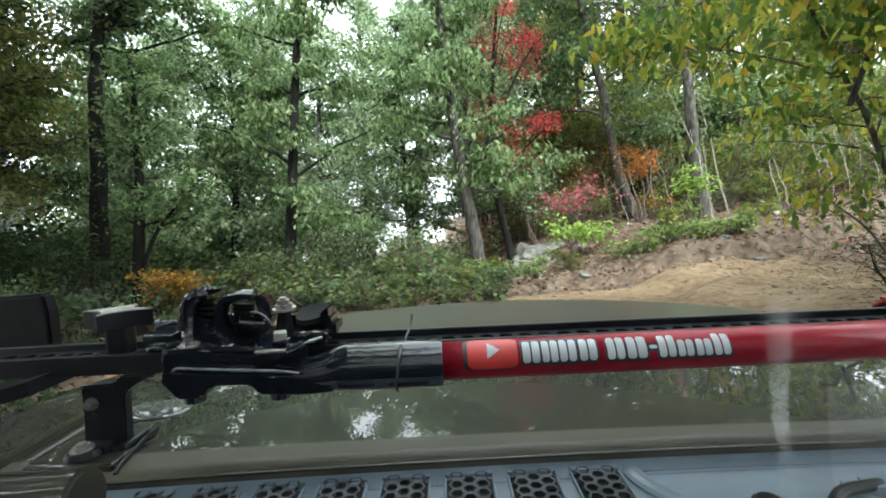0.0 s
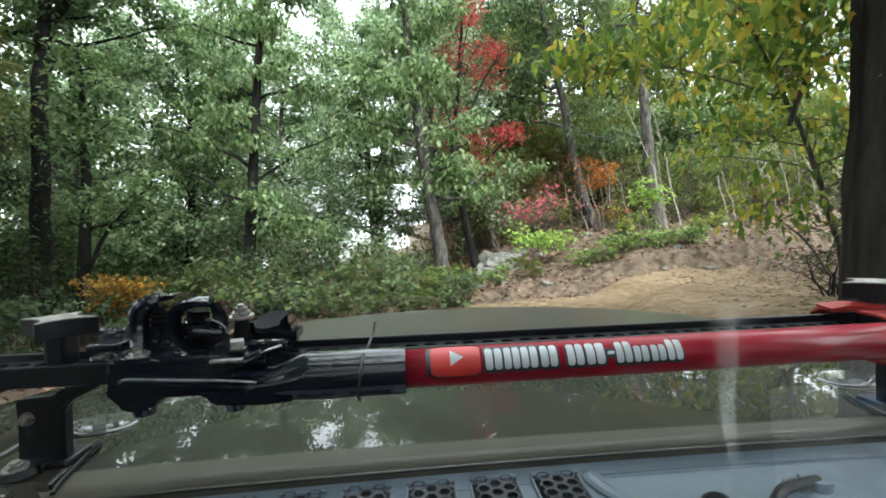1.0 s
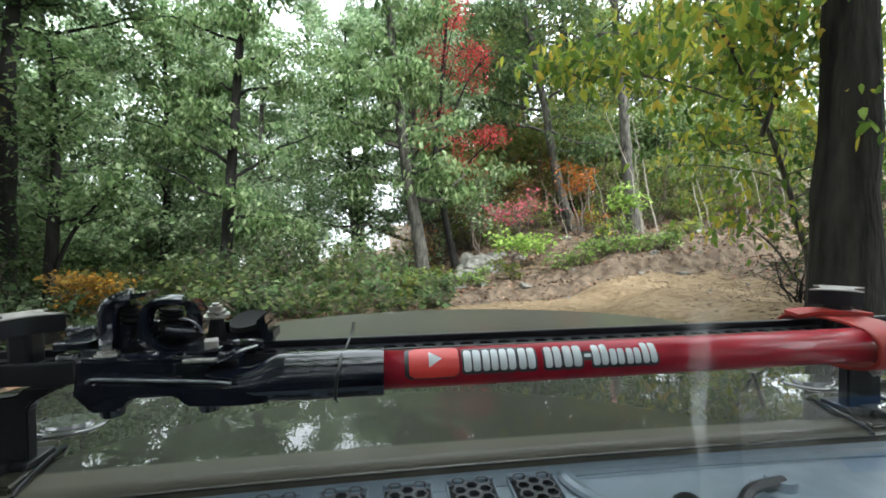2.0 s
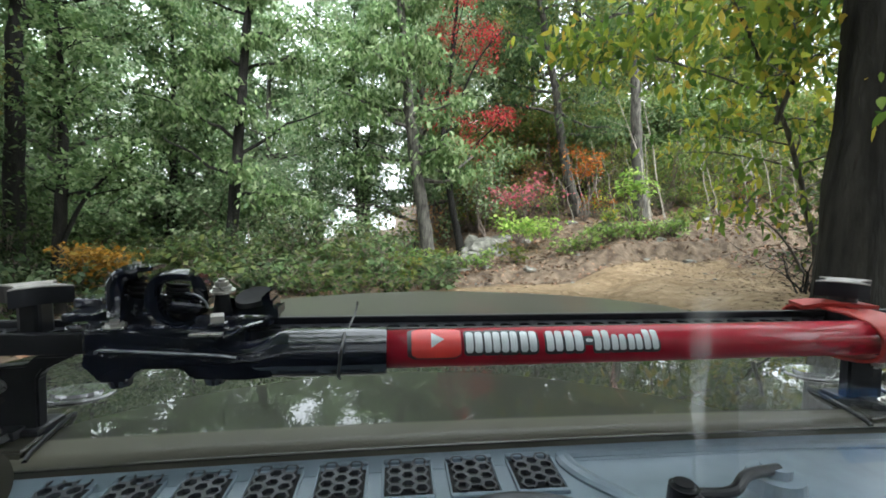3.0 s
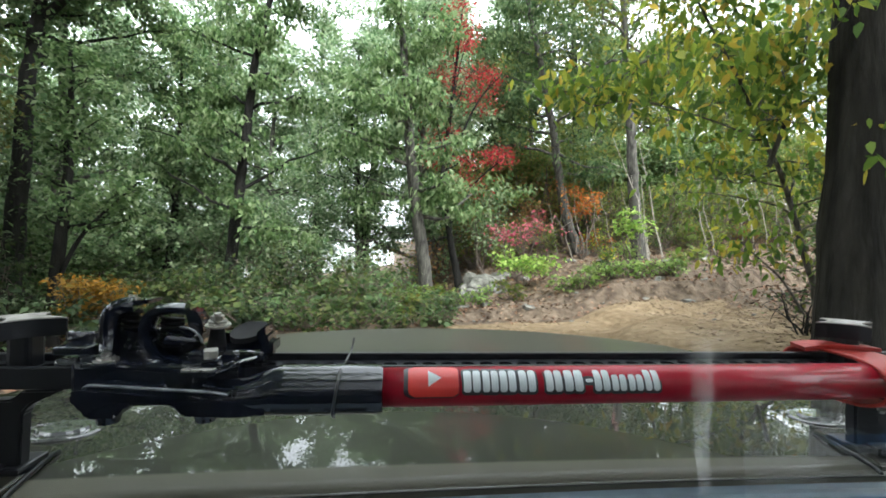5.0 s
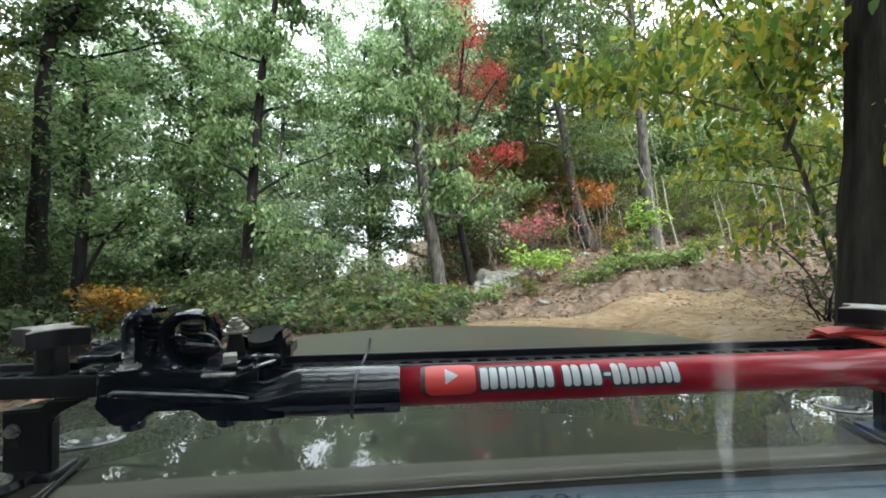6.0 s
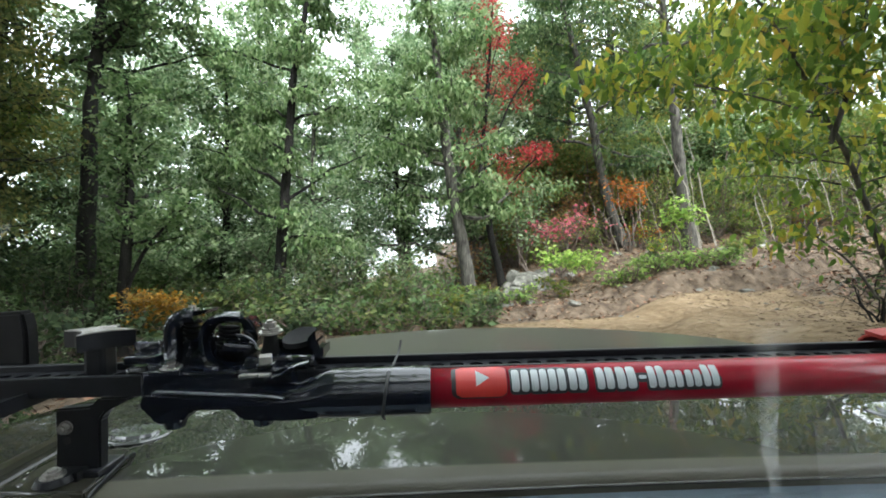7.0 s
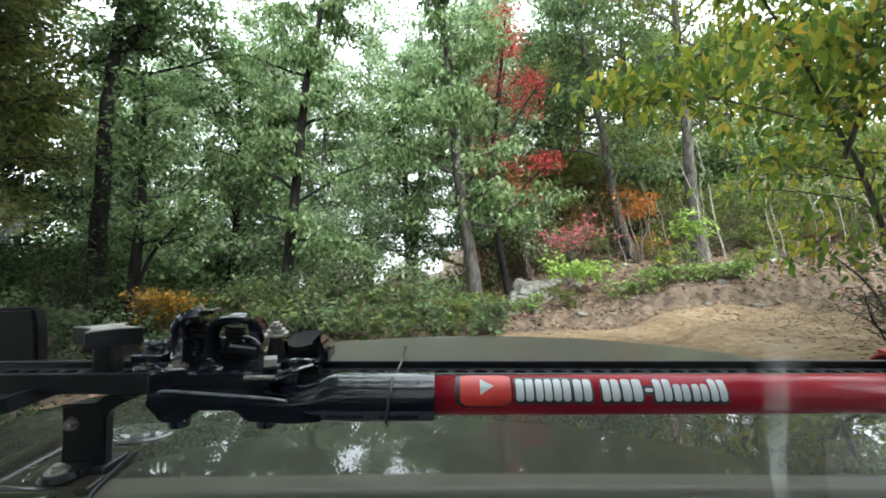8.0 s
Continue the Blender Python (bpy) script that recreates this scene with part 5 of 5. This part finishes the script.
for k, x, y in FAR_SPOTS + NEAR_SPOTS:
    turn = RNG.uniform(0, 360)
    px, py, pz = place(x, y, -0.15)
    copy_thing(kinds[k], pose(px, py, pz, 0, 0, turn))

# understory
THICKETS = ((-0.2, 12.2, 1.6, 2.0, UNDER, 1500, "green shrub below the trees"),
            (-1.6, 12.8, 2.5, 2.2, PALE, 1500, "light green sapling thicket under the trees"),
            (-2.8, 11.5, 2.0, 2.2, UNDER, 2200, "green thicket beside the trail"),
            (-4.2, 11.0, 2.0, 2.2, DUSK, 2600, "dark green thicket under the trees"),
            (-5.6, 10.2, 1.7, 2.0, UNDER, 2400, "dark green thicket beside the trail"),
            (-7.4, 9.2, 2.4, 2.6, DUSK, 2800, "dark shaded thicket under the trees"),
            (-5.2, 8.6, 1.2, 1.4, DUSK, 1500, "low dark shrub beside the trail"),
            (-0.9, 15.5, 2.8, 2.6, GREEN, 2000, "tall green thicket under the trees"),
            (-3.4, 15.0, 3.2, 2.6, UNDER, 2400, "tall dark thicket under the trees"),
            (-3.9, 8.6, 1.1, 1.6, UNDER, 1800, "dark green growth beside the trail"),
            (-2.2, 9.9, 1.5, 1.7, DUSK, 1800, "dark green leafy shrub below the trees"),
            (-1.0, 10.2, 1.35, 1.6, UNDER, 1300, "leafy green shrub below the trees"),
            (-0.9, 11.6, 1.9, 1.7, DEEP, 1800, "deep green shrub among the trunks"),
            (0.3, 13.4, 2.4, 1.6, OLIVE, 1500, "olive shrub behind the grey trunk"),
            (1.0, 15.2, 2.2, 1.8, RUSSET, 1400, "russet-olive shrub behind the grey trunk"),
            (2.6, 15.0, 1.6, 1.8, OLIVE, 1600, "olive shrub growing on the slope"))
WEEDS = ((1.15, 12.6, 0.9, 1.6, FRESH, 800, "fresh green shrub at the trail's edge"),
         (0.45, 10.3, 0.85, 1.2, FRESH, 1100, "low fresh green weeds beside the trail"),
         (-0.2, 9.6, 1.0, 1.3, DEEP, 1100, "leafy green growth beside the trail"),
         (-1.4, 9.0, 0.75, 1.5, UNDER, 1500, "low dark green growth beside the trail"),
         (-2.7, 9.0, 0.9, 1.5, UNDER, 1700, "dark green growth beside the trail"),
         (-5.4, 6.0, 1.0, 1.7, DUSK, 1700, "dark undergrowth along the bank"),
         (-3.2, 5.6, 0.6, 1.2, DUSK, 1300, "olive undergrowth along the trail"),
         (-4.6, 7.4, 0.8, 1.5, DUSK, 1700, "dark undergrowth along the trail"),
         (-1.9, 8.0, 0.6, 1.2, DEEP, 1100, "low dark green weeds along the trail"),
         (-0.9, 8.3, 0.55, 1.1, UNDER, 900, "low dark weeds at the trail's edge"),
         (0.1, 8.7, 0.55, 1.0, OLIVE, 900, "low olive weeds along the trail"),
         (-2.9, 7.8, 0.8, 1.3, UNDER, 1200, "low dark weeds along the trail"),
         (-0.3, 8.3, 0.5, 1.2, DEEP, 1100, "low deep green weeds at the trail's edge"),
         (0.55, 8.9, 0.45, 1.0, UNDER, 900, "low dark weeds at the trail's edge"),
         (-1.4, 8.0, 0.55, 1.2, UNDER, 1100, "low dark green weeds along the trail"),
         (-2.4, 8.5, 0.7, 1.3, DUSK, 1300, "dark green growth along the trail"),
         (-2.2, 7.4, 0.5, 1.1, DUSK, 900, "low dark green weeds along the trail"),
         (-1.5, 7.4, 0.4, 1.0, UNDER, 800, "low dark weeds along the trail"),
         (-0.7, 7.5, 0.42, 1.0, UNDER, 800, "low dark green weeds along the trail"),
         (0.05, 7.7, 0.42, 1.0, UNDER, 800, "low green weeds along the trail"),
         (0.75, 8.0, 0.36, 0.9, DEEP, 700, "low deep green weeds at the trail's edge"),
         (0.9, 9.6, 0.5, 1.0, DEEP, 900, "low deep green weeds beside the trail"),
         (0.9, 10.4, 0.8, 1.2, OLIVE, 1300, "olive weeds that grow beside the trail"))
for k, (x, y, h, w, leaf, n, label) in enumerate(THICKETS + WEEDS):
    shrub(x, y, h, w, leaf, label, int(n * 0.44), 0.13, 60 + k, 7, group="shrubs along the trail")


def shrub_at(p, h, w, leaf, label, n, size, seed, stems=5, bare=0.6):
    """A bush whose crown's middle is at p, rooted in the ground below."""
    g = float(ground_height(p[0], p[1]))
    return shrub(p[0], p[1], max(h, p[2] + h * 0.35 - g), w, leaf, label, n, size, seed, stems, bare=bare)


shrub_at((3.35, 12.2, 2.0), 0.8, 1.9, PINK, "small crimson-pink shrub on the slope", 480, 0.11, 81, 6, 0.7)
shrub_at((3.169, 11, 1.1429), 0.7, 1.7, FRESH_LIT, "bright green sapling with layered leaves", 680, 0.14, 82, 6, 0.6)
shrub_at((5.6, 13.2, 3.2), 0.35, 1.5, ORANGE, "slender sapling with orange leaves", 460, 0.11, 83, 4, 0.88)
shrub_at((6.6089, 14, 1.6785), 0.3, 0.6, ORANGE, "tiny orange-leaved seedling on the slope", 110, 0.09, 84, 3, 0.86)
shrub_at((5.72, 10.6, 2.2), 0.7, 0.8, FRESH_LIT, "fresh green sapling among pale stems", 300, 0.14, 85, 4, 0.84)
shrub_at((-4.7, 7.6, 0.62), 0.9, 1.1, AMBER, "low shrub with amber autumn leaves", 1700, 0.09, 86, 6, 0.3)
shrub_at((9.0287, 13, 1.1133), 1.0, 1.6, OLIVE, "olive seedling thicket on the slope", 900, 0.09, 88)
shrub_at((10.2, 12.4, 1.6), 0.9, 1.6, OLIVE, "thin olive shrub on the bank", 700, 0.09, 89)
for k, (px, py) in enumerate(((3.8499, 9.8), (4.2355, 9.7), (4.7701, 9.8), (5.315, 9.9), (4.7566, 10.3), (5.8654, 10.1), (6.435, 10))):
    shrub(px, py, 0.36 + 0.05 * (k * 3 % 4), 0.85, FRESH, "low leafy green plant on the bank", 250, 0.12, 90 + k, 6, name="plant", category="plant", group="low plants on the bank")
for k, (px, py) in enumerate(((-0.0609, 10.5), (0.977, 10.5), (1.453, 10.2), (2.6053, 10), (1.8413, 9.6), (-0.9282, 10))):
    shrub(px, py, 0.5, 0.8, (FRESH, OLIVE)[k % 2], "small weedy plant at the trail's edge", 260, 0.11, 100 + k, 6, name="plant", category="plant", group="weeds at the trail's edge")

shrub(2.75, 13.6, 2.7, 1.7, PALE, "slender pale green sapling between the trunks", 650, 0.13, 120, 4, bare=0.4)
shrub(3.5, 14.3, 1.6, 1.8, HILL, "yellow-green shrub between the trunks", 700, 0.11, 121, 6)
shrub(4.6, 14.0, 1.2, 1.5, HILL, "low yellow-green shrub on the slope", 520, 0.11, 122, 6)
for k, (x, y, h) in enumerate(((2.6, 15.4, 2.6), (3.5, 15.9, 3.4), (4.4, 15.2, 2.2), (5.2, 16.0, 3.2), (4.0, 17.0, 4.2), (5.9, 16.6, 2.6))):
    shrub(x, y, h, h * 0.7, RUSSET, "thin russet understory brush between the trunks", 950, 0.11, 220 + k, 6, group="russet brush on the slope")
shrub(5.3, 4.8, 2.3, 1.4, UNDER, "leafy brush behind the thick dark trunk", 1500, 0.10, 123, 7)
shrub(6.6, 5.6, 3.0, 1.7, DEEP, "dark green brush beside the thick trunk", 1900, 0.10, 124, 7)
for k, (x, y, h) in enumerate(((5.25, 5.3, 0.9), (5.6, 5.0, 1.2))):
    shrub(x, y, h, h * 1.2, (UNDER, OLIVE)[k % 2], "twiggy dark brush round the leaning tree", 200, 0.085, 240 + k, 8, group="brush round the leaning tree", bark=BARK_DARK)
# taller thickets that close the view between the trunks, and brush up the slope
thick = [shrub(-5.0, 17.5, 4.6, 4.0, PALE, "tall green understory thicket among the trunks", 6500, 0.14, 130, 8, group="understory thickets"),
         shrub(8.5, 17.5, 3.8, 4.0, HILL, "yellow-green understory thicket up the slope", 5500, 0.14, 131, 8, group="understory thickets"),
         shrub(2.0, 19.0, 4.4, 4.0, GREEN, "leafy green understory thicket among the trunks", 6500, 0.14, 132, 8, group="understory thickets")]
for k, x, y in ((2, -7.0, 19.6), (0, -9.2, 18.6), (2, -11.4, 18.8), (0, -6.2, 15.6), (2, -8.6, 13.6), (0, -4.0, 18.2), (2, -7.8, 17), (0, -10, 15.5), (2, -12, 13), (1, 4.8, 19.5), (1, 6.8, 20.5), (1, 11.5, 16.8), (1, 14, 15.5), (1, 10.2, 19.8), (1, 16.5, 17.5),
                (0, 13, 20), (1, 6.4, 17.2), (1, 3.3, 16.2), (1, 4.9, 17.0), (1, 10.0, 18.0), (1, 11.6, 20.6), (1, 9.0, 21.5), (2, -9.6, 11.6), (1, 18.5, 13), (1, 5.0, 24), (1, 8.5, 24), (2, 7.6, 18.8), (2, 10.8, 17.4), (2, 12.6, 16.0), (2, 9.6, 16.2)):
    px, py, pz = place(x, y)
    copy_thing(thick[k], pose(px, py, pz, 0, 0, RNG.uniform(0, 360)))
low = shrub(8.8, 14.2, 2.2, 2.2, HILL, "yellow-brown brush among the saplings", 1500, 0.10, 135, 7, group="brush thickets on the slope")
for x, y in ((10.6, 14.0), (12.2, 13.4), (9.6, 14.8), (7.6, 15.6), (13.6, 12.4), (6.2, 16.2)):
    px, py, pz = place(x, y)
    copy_thing(low, pose(px, py, pz, 0, 0, RNG.uniform(0, 360)))
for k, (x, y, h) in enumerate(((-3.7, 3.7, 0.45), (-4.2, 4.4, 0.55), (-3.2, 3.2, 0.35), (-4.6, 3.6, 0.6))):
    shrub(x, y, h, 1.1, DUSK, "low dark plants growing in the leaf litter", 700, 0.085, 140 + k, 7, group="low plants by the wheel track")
for k, (x, y, h) in enumerate(((7.9, 11.3, 0.5), (8.2, 13.4, 1.0), (6.0, 12.4, 0.5), (7.0, 10.7, 0.4), (5.4, 11.4, 0.4), (10.0, 13.6, 0.9))):
    shrub(x, y, h, h * 1.1, (HILL, UNDER, YELLOW)[k % 3], "thin straggling brush on the slope", 330, 0.10, 180 + k, 6, group="brush on the slope")
for k in range(15):
    rng = np.random.default_rng(150 + k)
    x, y = rng.uniform(5.5, 14), rng.uniform(12.5, 17)
    shrub(x, y, rng.uniform(0.5, 1.1), rng.uniform(0.7, 1.3), (OLIVE, FRESH, YELLOW, OLIVE, ORANGE)[k % 5], "thin brush growing in the leaf litter", 420, 0.09, 160 + k, 5, group="brush on the slope")

# pale bare saplings on the slope
SAPLINGS = ((5.53, 15.1, -0.42, 1.9), (5.37, 13.4, -0.42, 1.3), (6.5, 15.06, -0.36, 1.9), (6.58, 14.12, -0.49, 2.3), (6.75, 13.4, -0.55, 2.2), (6.97, 11.88, -1.19, 3.4), (7.44, 12.04, -0.83, 3.6),
            (7.89, 13.38, -0.37, 2.5), (6.82, 11.5, -0.36, 1.2), (8.92, 12.26, -0.62, 2.8), (9.2, 12.24, -0.75, 2.4), (9.85, 12.2, -0.3, 2.0), (9.97, 11.7, -0.5, 2.2), (10.35, 11.72, -0.5, 2.4),
            (8.1, 15.04, -0.3, 2.2), (11.95, 18.62, 0.0, 2.2), (11.24, 18.0, 0.1, 2.0), (10.61, 11.7, -0.4, 1.8), (10.81, 11.32, -0.3, 1.6))
for k, (x, y, lean, h) in enumerate(SAPLINGS):
    rng = np.random.default_rng(200 + k)
    b = np.array(place(x, y))
    ob = thing("sapling", "thin pale bare sapling stem on the slope", "sapling", "pale saplings on the slope", at=tuple(b))
    limbs = Limbs()
    tip = b + np.array([lean, rng.normal(0, 0.15), h])
    st = wander(b, tip, 9, 0.035, rng)
    r = 0.012 + 0.003 * h
    limbs.add(st, np.linspace(r, 0.006, 9), 6)
    for j in (5, 6, 7):
        e = st[j] + np.array([rng.normal(0, 0.2), rng.normal(0, 0.15), 0.28])
        limbs.add(wander(st[j], e, 5, 0.02, rng), np.linspace(0.006, 0.003, 5), 4)
    part("stem", limbs.mesh("stem"), BARK_PALE, ob, smooth=True)


# ---- rocks ----
def rock(x, y, size, seed, label="weathered grey rock half sunk in leaf litter"):
    bm = bmesh.new()
    bmesh.ops.create_icosphere(bm, subdivisions=3, radius=1.0)
    off = Vector((seed * 3.1, seed * 1.7, seed))
    cuts = [(Vector((math.cos(a), math.sin(a), c)).normalized(), d) for a, c, d in ((seed, 0.4, 0.72), (seed + 2, 0.2, 0.68), (seed + 4, -0.1, 0.75), (seed * 2, 1.6, 0.55))]
    for v in bm.verts:
        for nrm, d in cuts:
            over = v.co.dot(nrm) - d
            if over > 0:
                v.co -= nrm * over * 0.9
        v.co *= 1 + 0.16 * noise.noise(v.co * 1.6 + off) + 0.05 * noise.noise(v.co * 5 + off)
        v.co = Vector((v.co.x * size[0], v.co.y * size[1], v.co.z * size[2]))
    me = bpy.data.meshes.new("rock")
    bm.to_mesh(me)
    bm.free()
    me.materials.append(ROCK)
    ob = new("rock", me)
    ob.location = (x, y, float(ground_height(x, y)) + size[2] * 0.35)
    ob.rotation_euler = (0, 0, seed)
    return tagged(ob, label, "rock", "rocks on the bank")


for k, (r, s) in enumerate((((2.3979, 12, 0.319), (0.34, 0.28, 0.2)), ((1.8795, 11.6, 0.0388), (0.2, 0.16, 0.09)), ((2.4843, 11.4, 0.0902), (0.26, 0.2, 0.1)), ((2.9399, 11.8, 0.1339), (0.2, 0.15, 0.1)), ((5.9992, 14, 0.7899), (0.2, 0.16, 0.16)),
                             ((1.7092, 11, -0.1155), (0.24, 0.2, 0.08)), ((5.7495, 9.5, 0.3503), (0.1, 0.09, 0.08)))):
    rock(r[0], r[1], s, 1.3 + k)
for k, (x, y, s) in enumerate(((1.75, 10.9, (0.3, 0.24, 0.2)), (2.15, 11.5, (0.36, 0.3, 0.3)), (2.5, 12.2, (0.3, 0.26, 0.26)), (1.5, 10.2, (0.3, 0.22, 0.1)), (2.0, 10.5, (0.28, 0.2, 0.1)),
                                (2.9, 12.6, (0.26, 0.22, 0.2)), (2.35, 11.0, (0.2, 0.16, 0.14)), (2.7, 11.6, (0.22, 0.18, 0.16)), (1.95, 12.0, (0.24, 0.2, 0.18)), (6.1, 12.9, (0.2, 0.18, 0.14)),
                                (1.35, 10.7, (0.22, 0.18, 0.14)), (1.6, 11.4, (0.3, 0.2, 0.22)), (2.0, 11.2, (0.34, 0.22, 0.12)), (2.6, 10.9, (0.2, 0.15, 0.09)), (2.2, 12.6, (0.34, 0.26, 0.3)), (2.75, 12.3, (0.28, 0.2, 0.16)),
                                (3.2, 12.9, (0.3, 0.2, 0.14)), (3.6, 12.4, (0.22, 0.18, 0.1)), (1.2, 10.1, (0.2, 0.15, 0.08)), (4.9, 12.4, (0.22, 0.16, 0.1)), (7.3, 11.6, (0.2, 0.14, 0.08)), (8.4, 11.9, (0.24, 0.16, 0.09)))):
    rock(x, y, s, 50.7 + k)
for k in range(5):
    rng = np.random.default_rng(440 + k)
    x = rng.uniform(1.6, 7.0)
    y = 8.75 + 0.12 * x + rng.normal(0.1, 0.35)
    s = rng.uniform(0.04, 0.13)
    rock(x, y, (s * 1.4, s, s * 0.6), 80.3 + k, "angular stone lying along the bank")
for k in range(26):
    rng = np.random.default_rng(400 + k)
    x, y = rng.uniform(1.5, 7.5), rng.uniform(5.5, 11.5)
    s = rng.uniform(0.02, 0.07)
    rock(x, y, (s * 1.3, s, s * 0.7), 20.3 + k, "small stone on the sandy trail")

# ---- loose clods and pebbles on the cut bank ----
rng = np.random.default_rng(77)
n = 16000
cx, cy = rng.uniform(1.5, 9.0, n), rng.uniform(4.5, 12.0, n)
keep = (sand_share(cx, cy) > 0.25) & (rng.uniform(0, 1, n) < 0.04 + 0.96 * smooth(1.6, 3.4, cx - 2.0 - 0.1 * (cy - 6)))
cx, cy = cx[keep], cy[keep]
n = len(cx)
sz = 0.005 + 0.032 * rng.uniform(0, 1, n) ** 3
cen = np.stack([cx, cy, ground_height(cx, cy) + sz * 0.2], 1)
six = np.array([(1.3, 0, 0), (-1.3, 0, 0), (0, 1, 0), (0, -1, 0), (0, 0, 0.5), (0, 0, -0.5)], float)
v = cen[:, None, :] + sz[:, None, None] * six[None] * rng.uniform(0.6, 1.5, (n, 6, 1)) + rng.normal(0, 0.15, (n, 6, 3)) * sz[:, None, None]
octa = np.array([(0, 2, 4), (2, 1, 4), (1, 3, 4), (3, 0, 4), (2, 0, 5), (1, 2, 5), (3, 1, 5), (0, 3, 5)])
t = (np.arange(n)[:, None, None] * 6 + octa[None]).reshape(-1, 3)
CLOD = surface("clay_clod", (0.13, 0.094, 0.06), (0.27, 0.205, 0.14), 0.95, 0.0, 3, 0.3, 60, spec=0.15)
tagged(part("clods", np_mesh("clods", v.reshape(-1, 3), t), CLOD, None), "loose clay clods and pebbles on the bank", "clods", kind="stuff")

# ---- fallen leaves and twigs ----
rng = np.random.default_rng(5)
n = 52000
x = rng.uniform(-8, 16, n)
y = rng.uniform(3.5, 20, n)
keep = rng.uniform(0, 1, n) > sand_share(x, y) * 0.992
x, y = x[keep], y[keep]
at = np.stack([x, y, ground_height(x, y) + rng.uniform(0.005, 0.03, len(x))], 1)
litter = part("leaf_litter", leaves_mesh("leaf_litter", at, 0.085, rng, 0.0, 0.75), LITTER, None)
tagged(litter, "dry brown fallen leaves on the forest floor", "leaf litter", kind="stuff")
limbs = Limbs()
for k in range(260):
    x, y = rng.uniform(-6, 13), rng.uniform(6, 17)
    if sand_share(x, y) > 0.7:
        continue
    z = float(ground_height(x, y)) + 0.02
    a, ln = rng.uniform(0, 6.28), rng.uniform(0.2, 0.8)
    x2, y2 = x + math.cos(a) * ln, y + math.sin(a) * ln
    limbs.add(wander((x, y, z), (x2, y2, float(ground_height(x2, y2)) + rng.uniform(0.02, 0.12)), 5, 0.02, rng), np.linspace(0.011, 0.004, 5), 5)
tagged(part("fallen_twigs", limbs.mesh("fallen_twigs"), TWIG, None), "dead twigs scattered on the slope", "twigs", kind="stuff")
